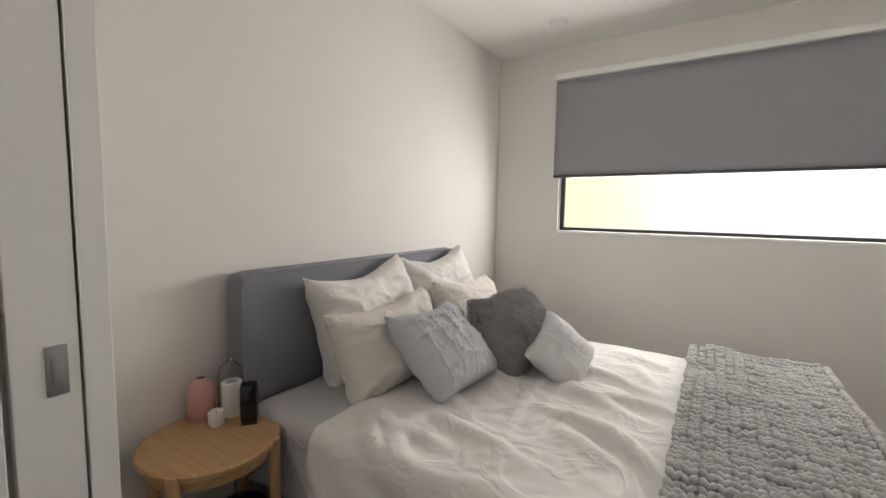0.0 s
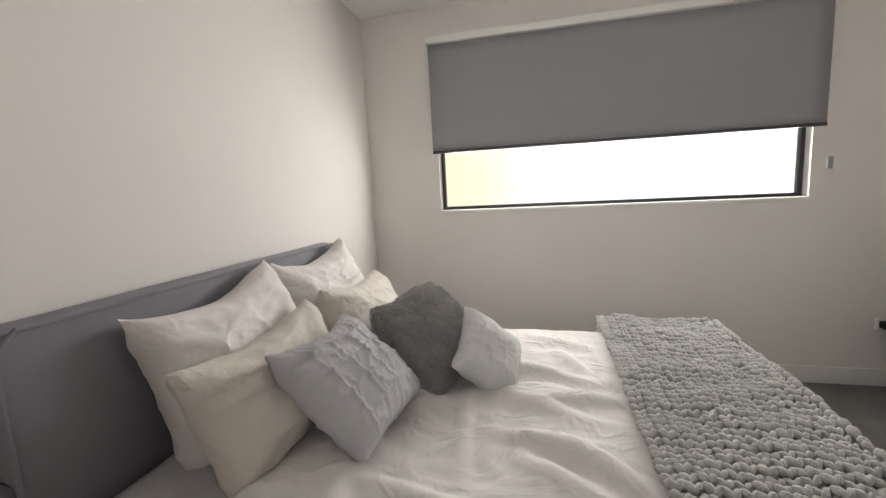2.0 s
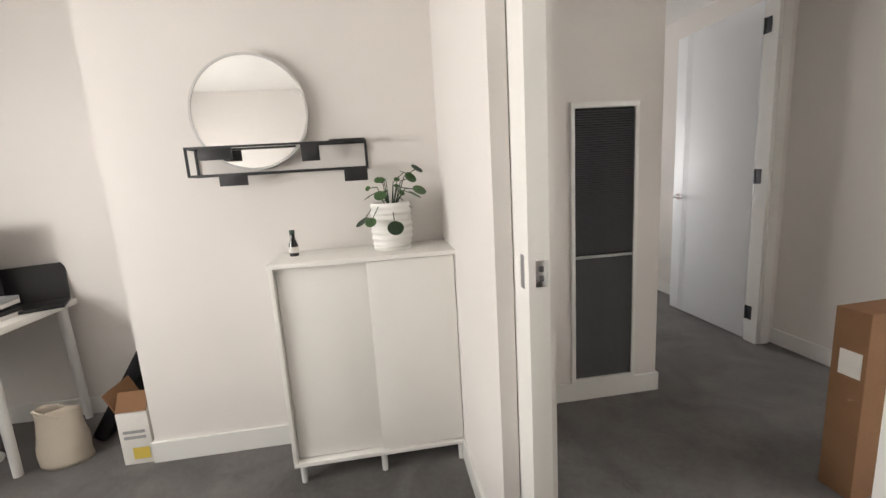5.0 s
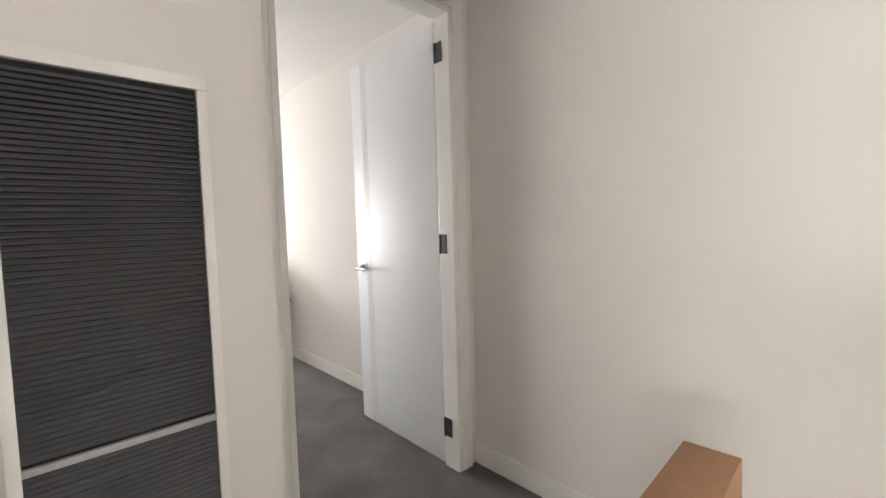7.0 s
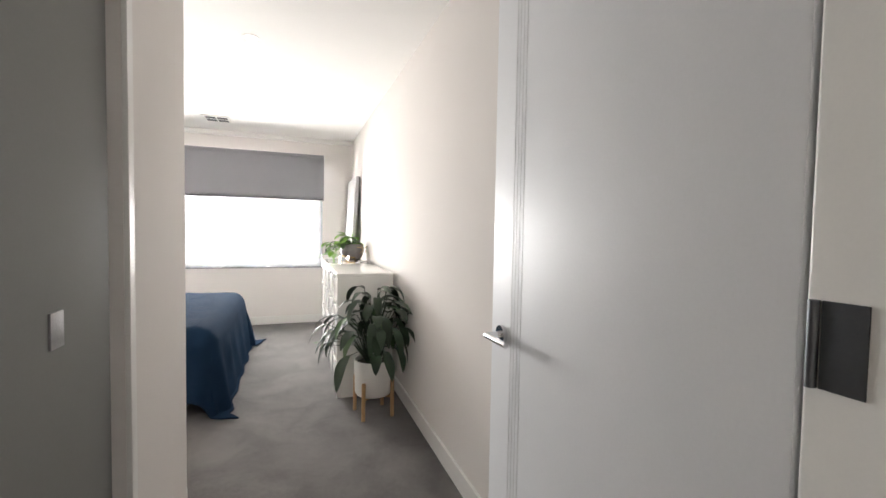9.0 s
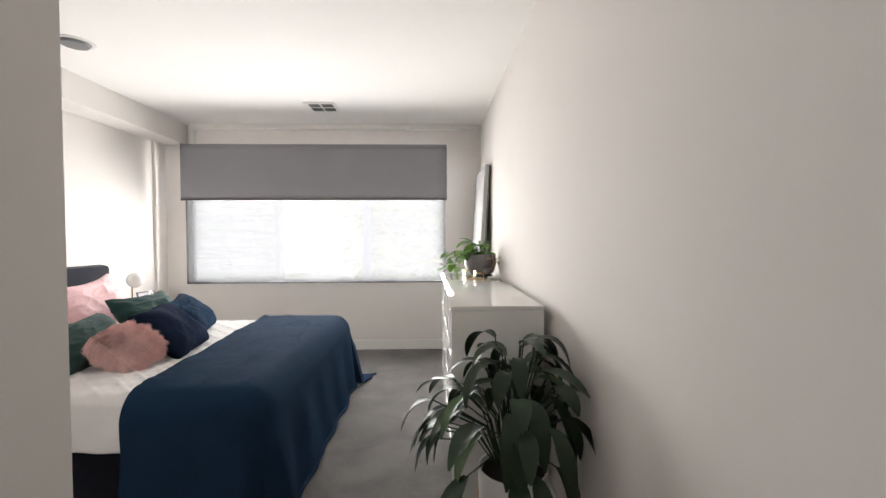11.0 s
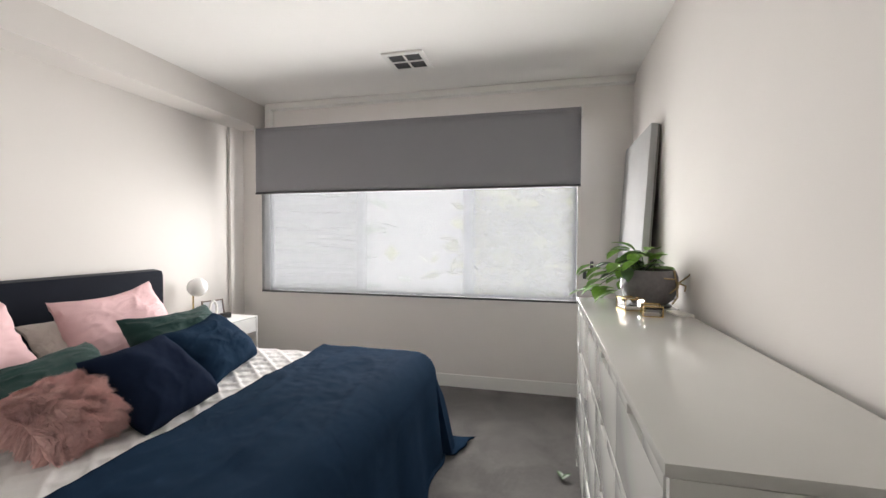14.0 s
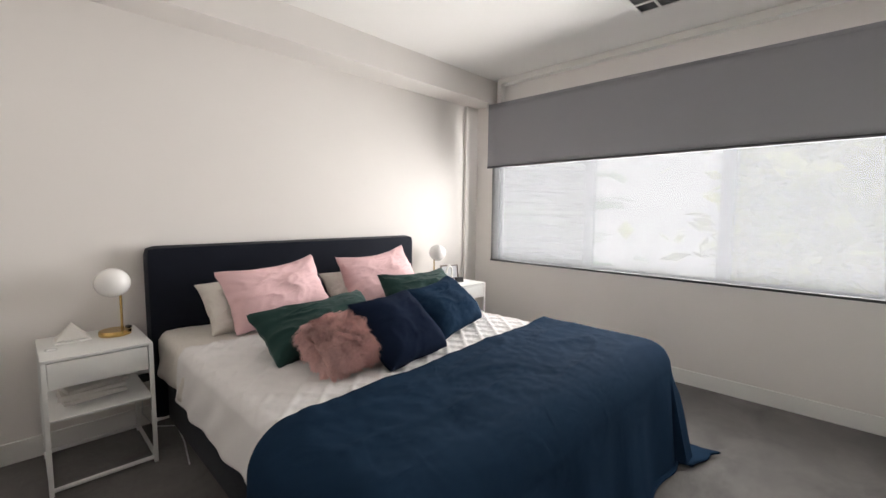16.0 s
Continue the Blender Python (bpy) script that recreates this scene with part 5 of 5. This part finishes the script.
pb = thing("power_board", (5.52, 1.535, 0.30), "black plug in a wall socket by the bed", "plug")
part("plate", box(-0.06, 0.02, -0.035, 0.06, 0.045, 0.035, 0.003), TRIM, pb)
part("plug", box(-0.045, -0.02, -0.02, 0.02, 0.02, 0.02, 0.005), BLACK_PLASTIC, pb)
cd = bmesh.new()
stem(cd, [(-0.02, -0.015, -0.02), (-0.03, -0.03, -0.2), (0.02, -0.05, -0.288), (0.12, -0.12, -0.294), (0.10, -0.35, -0.294), (0.06, -0.6, -0.294)], 0.004)
part("cord", cd, mat("white_cord", (0.6, 0.6, 0.6), 0.5), pb)

# ---- second bedroom: dresser ----
DXA, DXB, DYF, DYB, DZ = 5.61, 7.45, -1.575, -2.015, 0.98
ds = thing("dresser", (6.5175, -1.80, 0), "long glossy white dresser with cut-out drawer pulls", "dresser")
D = Vector((6.5175, -1.80, 0))
part("top", box(DXA - D.x, DYB - D.y, DZ - 0.022, DXB - D.x, DYF - D.y + 0.004, DZ, 0.002), LACQUER, ds)
for xx in (DXA, DXB - 0.018):
    part("side", box(xx - D.x, DYB - D.y, 0.0, xx + 0.018 - D.x, DYF - D.y - 0.003, DZ - 0.0225, 0.0015), LACQUER, ds)
part("back", box(DXA + 0.019 - D.x, DYB - D.y, 0.05, DXB - 0.019 - D.x, DYB + 0.012 - D.y, DZ - 0.023), LACQUER, ds)
part("plinth", box(DXA + 0.019 - D.x, DYF - 0.05 - D.y, 0, DXB - 0.019 - D.x, DYF - 0.035 - D.y, 0.06), LACQUER, ds)
# carcass coloured darker than the lacquer, with the shade of the gaps put in
part("carcass", box(DXA + 0.019 - D.x, DYB + 0.02 - D.y, 0.061, DXB - 0.019 - D.x, DYF - 0.03 - D.y, DZ - 0.024), mat("shadowed_board", (0.5, 0.5, 0.48), 0.5), ds)
cols, rws = 4, 4
cw, rh = (DXB - DXA - 0.04) / cols, (DZ - 0.024 - 0.064) / rws
for i in range(cols):
    for j in range(rws):
        x0, z0 = DXA + 0.02 + i * cw + 0.003 - D.x, 0.064 + j * rh + 0.004
        x1, z1 = x0 + cw - 0.006, z0 + rh - 0.008
        y0, y1 = DYF - 0.028 - D.y, DYF - D.y
        xm = (x0 + x1) / 2
        g = bmesh.new()
        bx(g, x0, y0, z0, x1, y1, z1 - 0.028, 0.0012)
        bx(g, x0, y0, z1 - 0.0282, xm - 0.075, y1, z1, 0.0012)
        bx(g, xm + 0.075, y0, z1 - 0.0282, x1, y1, z1, 0.0012)
        part("drawer_front", g, LACQUER, ds)


def pothos(m):
    pt = thing("potted_plant", m, "trailing green plant in a dark glossy pot on the dresser", "plant")
    part("pot", lathe([(0, 0.012), (0.070, 0.012), (0.098, 0.035), (0.112, 0.08), (0.110, 0.125), (0.100, 0.152), (0.093, 0.152), (0.100, 0.12), (0, 0.118)], 40), SMOKY, pt, "dark smoky glazed bowl pot")
    part("saucer", lathe([(0, 0), (0.085, 0), (0.088, 0.008), (0.07, 0.012), (0, 0.012)], 32), BLACK_PLASTIC, pt)
    part("soil", lathe([(0, 0.115), (0.099, 0.118), (0.099, 0.128), (0, 0.132)], 24), SOIL, pt)
    tie = bmesh.new()
    stem(tie, [(-0.066, -0.074, 0.02), (-0.085, -0.087, 0.05), (-0.084, -0.085, 0.10), (-0.072, -0.077, 0.155)], 0.004)
    for end in ((-0.115, -0.03, 0.125), (-0.045, -0.145, 0.15), (-0.10, -0.055, 0.065), (-0.06, -0.12, 0.07)):
        stem(tie, [(-0.088, -0.088, 0.105), (Vector((-0.088, -0.088, 0.105)) + Vector(end)) / 2 + Vector((-0.012, -0.012, 0.008)), end], 0.003)
    part("raffia_tie", tie, mat("raffia", (0.36, 0.26, 0.13), 0.8, 0.15, 12, 200, 0.3), pt, "tan raffia tie with loose ends")
    rnd = random.Random(31)
    sb = bmesh.new()
    for k in range(64):
        a = radians(rnd.gauss(55, 48))
        rad, z = rnd.uniform(0.04, 0.24), rnd.uniform(0.02, 0.24)
        e = Vector((rad * math.cos(a), rad * math.sin(a), z if rad > 0.125 else max(z, 0.16)))
        if k < 5:
            e = Vector((rnd.uniform(-0.09, 0.03), rnd.uniform(-0.05, 0.03), rnd.uniform(0.17, 0.22)))
        if k % 3 == 0:
            stem(sb, [(0.03 * math.cos(a), 0.03 * math.sin(a), 0.128), tuple(e * 0.6 + Vector((0, 0, 0.09))), tuple(e)], 0.002)
        lf = bmesh.new()
        leaf_blade(lf, e, (math.cos(a) + rnd.gauss(0, 0.5), math.sin(a) + rnd.gauss(0, 0.5), rnd.uniform(-0.3, 0.4)), rnd.uniform(0.065, 0.11), rnd.uniform(0.048, 0.075), rnd.uniform(0.4, 1.2), k)
        part("leaf", lf, LEAF_LIGHT if rnd.random() < 0.85 else LEAF_MID, pt)
    part("stem", sb, LEAF_MID, pt)


pothos(pose(7.22, -1.90, DZ) @ Matrix.Diagonal((1.2, 1.2, 1.2, 1)))
for k, (x, y, rz) in enumerate(((7.08, -1.79, 12), (6.93, -1.85, -6))):
    gb = thing("glass_box", pose(x, y, DZ, 0, 0, rz), "small glass trinket box with brass edges", "trinket box", "glass boxes on the dresser")
    s, hh = (0.055, 0.055) if k == 0 else (0.048, 0.045)
    part("glass", box(-s + 0.003, -s * 0.8 + 0.003, 0.003, s - 0.003, s * 0.8 - 0.003, hh - 0.003), FROSTED, gb)
    for z in (0.002, hh):
        for a in (-1, 1):
            part("edge", rod(bmesh.new(), (-s, a * s * 0.8, z), (s, a * s * 0.8, z), 0.0025, seg=6), BRASS, gb)
            part("edge", rod(bmesh.new(), (a * s, -s * 0.8, z), (a * s, s * 0.8, z), 0.0025, seg=6), BRASS, gb)
    for a in (-1, 1):
        for b_ in (-1, 1):
            part("edge", rod(bmesh.new(), (a * s, b_ * s * 0.8, 0), (a * s, b_ * s * 0.8, hh), 0.0025, seg=6), BRASS, gb)
    part("lining", box(-s + 0.008, -s * 0.8 + 0.008, 0.004, s - 0.008, s * 0.8 - 0.008, 0.012), PAPER, gb)
cv = thing("canvas_picture", pose(8.08, SY + 0.120, 0, 3.3, 0, 0), "tall pale stretched canvas leaning on the wall", "picture")
part("canvas", box(-0.41, 0.016, 0.0, 0.41, 0.056, 2.01, 0.003), CANVAS, cv)
# dark grey stretcher slab; its colour stands for the shade behind the canvas
part("stretcher_frame", box(-0.405, 0.003, 0.002, 0.405, 0.0158, 2.005, 0.002), mat("stretcher_gap_shade", (0.16, 0.15, 0.14), 0.7), cv)
np_ = thing("notepad", pose(6.99, -1.98, DZ, 0, 0, 8), "thin white notepad beside the dark pot", "notepad")
part("pages", box(-0.06, -0.035, 0, 0.06, 0.035, 0.008, 0.001), PAPER, np_)
ls = thing("fallen_leaf", (7.25, -1.50, 0.01), "small fallen green leaf on the carpet", "leaf")
lf = bmesh.new()
leaf_blade(lf, (0, 0, 0.004), (1, 0.4, 0.2), 0.09, 0.035, 0.3)
leaf_blade(lf, (0, 0.01, 0.004), (0.5, -0.6, 0.4), 0.07, 0.03, 0.5)
part("blade", lf, LEAF_MID, ls)


def peace_lily(m):
    pl = thing("potted_plant", m, "dark leafy plant in a white pot on a wooden stand", "plant")
    part("pot", lathe([(0, 0.15), (0.120, 0.15), (0.132, 0.165), (0.138, 0.40), (0.130, 0.40), (0.126, 0.36), (0, 0.36)], 44), CERAMIC, pl, "plain white cylinder pot")
    part("soil", lathe([(0, 0.355), (0.1255, 0.358), (0.1255, 0.372), (0, 0.378)], 24), SOIL, pl)
    for k in range(4):
        a = radians(45 + 90 * k + 8)
        part("stand_leg", rod(bmesh.new(), (0.150 * math.cos(a), 0.150 * math.sin(a), 0), (0.148 * math.cos(a), 0.148 * math.sin(a), 0.26), 0.013, 0.014, 12), OAK, pl, "round wooden stand leg")
    for k in range(2):
        a = radians(45 + 90 * k + 8)
        part("stand_bar", rod(bmesh.new(), (-0.147 * math.cos(a), -0.147 * math.sin(a), 0.14), (0.147 * math.cos(a), 0.147 * math.sin(a), 0.14), 0.010), OAK, pl)
    rnd = random.Random(77)
    sb = bmesh.new()
    for k in range(84):
        a = rnd.uniform(0, 2 * math.pi)
        inner = k % 3
        rad = (0.06, 0.16, 0.27)[inner] + rnd.uniform(-0.03, 0.06)
        z = (0.80, 0.68, 0.58)[inner] + rnd.uniform(-0.08, 0.11)
        e = Vector((rad * math.cos(a), rad * math.sin(a), z))
        if e.y < -0.17:
            e.y = -0.17
        stem(sb, [(0.04 * math.cos(a), 0.04 * math.sin(a), 0.365), tuple(e * 0.5 + Vector((0, 0, 0.25))), tuple(e)], 0.003)
        lf = bmesh.new()
        leaf_blade(lf, e, (math.cos(a), math.sin(a) * (0.4 if e.y < -0.1 else 1), (0.75, 0.35, 0.1)[inner] + rnd.gauss(0, 0.2)), rnd.uniform(0.15, 0.26), rnd.uniform(0.055, 0.085), rnd.uniform(1.2, 3.4), k, 8)
        part("leaf", lf, LEAF_DARK if rnd.random() < 0.9 else LEAF_MID, pl)
    part("stem", sb, LEAF_DARK, pl)


peace_lily(pose(5.27, -1.80, 0))

# ---- second bedroom: ceiling and wall fittings ----
vt = thing("ceiling_vent", (7.84, -0.415, H), "square white ceiling air vent with grey louvres", "air vent")
for x0, y0, x1, y1 in ((-0.15, -0.15, 0.15, -0.115), (-0.15, 0.115, 0.15, 0.15), (-0.15, -0.115, -0.115, 0.115), (0.115, -0.115, 0.15, 0.115), (-0.008, -0.115, 0.008, 0.115), (-0.115, -0.008, -0.008, 0.008), (0.008, -0.008, 0.115, 0.008)):
    part("frame", box(x0, y0, -0.012, x1, y1, 0, 0.002), CERAMIC, vt)
part("backing", box(-0.115, -0.115, -0.003, 0.115, 0.115, -0.001), mat("vent_grey", (0.10, 0.10, 0.10), 0.7), vt)
for qx in (-0.115, 0.008):
    for qy in (-0.115, 0.008):
        for k in range(5):
            part("louvre", bx(bmesh.new(), qx + 0.004 + k * 0.021, qy, -0.010, qx + 0.014 + k * 0.021, qy + 0.107, -0.007), GREY_MESH, vt, smooth=False)


def downlight(x, y, label):
    d = thing("downlight", (x, y, H), label, "downlight", "recessed ceiling lights")
    part("ring", lathe([(0.038, -0.006), (0.052, -0.005), (0.054, 0), (0.036, 0)], 32), CERAMIC, d)
    part("lens", lathe([(0, -0.003), (0.037, -0.003), (0.037, -0.001), (0, -0.001)], 24), OPAL, d)


downlight(5.42, -0.98, "round white recessed downlight, switched off")
sv = thing("ceiling_sensor", (6.50, 0.86, H), "flat grey and white round ceiling fitting", "ceiling fitting")
part("disc", lathe([(0, -0.022), (0.075, -0.022), (0.085, -0.012), (0.09, 0), (0, 0)], 36), mat("grey_fitting", (0.18, 0.18, 0.19), 0.5), sv)
part("rim", lathe([(0.09, -0.008), (0.108, -0.006), (0.112, 0), (0.09, 0)], 36), CERAMIC, sv)
for y, z in ((-1.705, 1.02), (-1.76, 1.10)):
    cc = thing("chain_tensioner", (SX, y, z), "small dark blind chain holder on the wall", "blind fitting", "blind chain holders")
    part("body", box(-0.024, -0.013, -0.032, 0, 0.013, 0.032, 0.004), mat("grey_fitting_dark", (0.06, 0.06, 0.065), 0.5), cc)


# ---- outdoors ----
structure("ground", box(-300, -300, -3.4, 300, 300, -3.2), mat("outdoor_ground", (0.17, 0.18, 0.12), 0.9, 0.3, 0.3, 8, 0.3), "pale grass and paving outside", "ground")


def mat_outside(name, near, far, strength, axis_scale):
    """A bright surface outdoors whose colour drifts softly along it."""
    m = bpy.data.materials.new(name)
    m.use_nodes = True
    n, l = m.node_tree.nodes, m.node_tree.links
    n.remove(n["Principled BSDF"])
    em, co, mp, tx, ramp = (n.new(k) for k in ("ShaderNodeEmission", "ShaderNodeTexCoord", "ShaderNodeMapping", "ShaderNodeTexNoise", "ShaderNodeValToRGB"))
    mp.inputs["Scale"].default_value = axis_scale
    tx.inputs["Scale"].default_value, tx.inputs["Detail"].default_value = 1.0, 2
    l.new(co.outputs["Object"], mp.inputs[0])
    l.new(mp.outputs[0], tx.inputs["Vector"])
    ramp.color_ramp.elements[0].position, ramp.color_ramp.elements[1].position = 0.36, 0.60
    ramp.color_ramp.elements[0].color, ramp.color_ramp.elements[1].color = (*near, 1), (*far, 1)
    l.new(tx.outputs["Fac"], ramp.inputs[0])
    l.new(ramp.outputs[0], em.inputs[0])
    em.inputs[1].default_value = strength
    l.new(em.outputs[0], n["Material Output"].inputs[0])
    return m


def mat_window_glow():
    """Emission only: daylight put into the colour, yellow at one end, white at the other."""
    m = bpy.data.materials.new("window_glow")
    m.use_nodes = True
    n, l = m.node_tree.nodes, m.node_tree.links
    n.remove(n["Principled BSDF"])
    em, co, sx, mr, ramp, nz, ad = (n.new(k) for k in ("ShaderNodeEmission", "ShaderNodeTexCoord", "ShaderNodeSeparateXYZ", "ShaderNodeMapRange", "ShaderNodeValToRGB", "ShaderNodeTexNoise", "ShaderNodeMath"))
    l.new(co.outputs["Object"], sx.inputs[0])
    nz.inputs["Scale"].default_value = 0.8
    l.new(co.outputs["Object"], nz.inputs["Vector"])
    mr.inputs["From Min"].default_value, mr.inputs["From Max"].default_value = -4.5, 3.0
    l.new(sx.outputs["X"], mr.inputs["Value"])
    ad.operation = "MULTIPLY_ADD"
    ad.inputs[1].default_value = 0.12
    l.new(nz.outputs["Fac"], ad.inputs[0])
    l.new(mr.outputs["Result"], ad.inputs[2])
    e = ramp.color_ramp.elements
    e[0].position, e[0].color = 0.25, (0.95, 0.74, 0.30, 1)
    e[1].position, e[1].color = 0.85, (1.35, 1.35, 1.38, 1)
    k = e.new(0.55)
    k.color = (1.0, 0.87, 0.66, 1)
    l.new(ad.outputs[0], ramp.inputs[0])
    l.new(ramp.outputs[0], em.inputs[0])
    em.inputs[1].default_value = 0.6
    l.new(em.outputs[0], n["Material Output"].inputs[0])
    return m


# added plain backdrop that glows by itself to stand for daylight outdoors
structure("backdrop", box(-30.0, 7.0, -3.2, 14.0, 7.15, 2.25), mat_window_glow(), "pale glowing backdrop outside the window, its daylight put into the colour", "backdrop")
structure("backdrop_sky", box(70, -90, -3.2, 70.5, 90, 60), mat_outside("bright_haze", (1.0, 0.96, 0.92), (1.0, 0.985, 0.97), 0.36, (1, 0.02, 0.02)), "bright hazy sky in the distance", "backdrop")


def tree(m, height, spread, seed, leaf_material):
    tr = thing("tree", m, "leafy garden tree seen through the sheer blind", "tree", "garden trees")
    rnd = random.Random(seed)
    tb_ = bmesh.new()
    rod(tb_, (0, 0, 0), (0.1, 0.05, height * 0.5), 0.16, 0.09, 10)
    tips = []
    for k in range(9):
        a = 2 * math.pi * k / 9 + rnd.uniform(-0.3, 0.3)
        e = Vector((spread * rnd.uniform(0.35, 0.75) * math.cos(a), spread * rnd.uniform(0.35, 0.75) * math.sin(a), height * rnd.uniform(0.55, 0.92)))
        rod(tb_, (0.1, 0.05, height * rnd.uniform(0.3, 0.5)), e, 0.06, 0.02, 6)
        tips.append(e)
    part("trunk", tb_, BARK, tr)
    verts, faces = [], []
    for k in range(20000):
        c = rnd.choice(tips)
        p = c + Vector((rnd.gauss(0, spread * 0.22), rnd.gauss(0, spread * 0.22), rnd.gauss(0, height * 0.09)))
        d = Vector((rnd.gauss(0, 1), rnd.gauss(0, 1), rnd.gauss(0, 0.6))).normalized() * rnd.uniform(0.06, 0.13)
        s = d.cross(Vector((rnd.gauss(0, 1), rnd.gauss(0, 1), rnd.gauss(0, 1)))).normalized() * d.length * 0.5
        i = len(verts)
        verts += [tuple(p - d), tuple(p + s), tuple(p + d), tuple(p - s)]
        faces.append((i, i + 1, i + 2, i + 3))
    me = bpy.data.meshes.new("crown")
    me.from_pydata(verts, [], faces)
    me.materials.append(leaf_material)
    o = new("crown", me)
    o.parent = tr


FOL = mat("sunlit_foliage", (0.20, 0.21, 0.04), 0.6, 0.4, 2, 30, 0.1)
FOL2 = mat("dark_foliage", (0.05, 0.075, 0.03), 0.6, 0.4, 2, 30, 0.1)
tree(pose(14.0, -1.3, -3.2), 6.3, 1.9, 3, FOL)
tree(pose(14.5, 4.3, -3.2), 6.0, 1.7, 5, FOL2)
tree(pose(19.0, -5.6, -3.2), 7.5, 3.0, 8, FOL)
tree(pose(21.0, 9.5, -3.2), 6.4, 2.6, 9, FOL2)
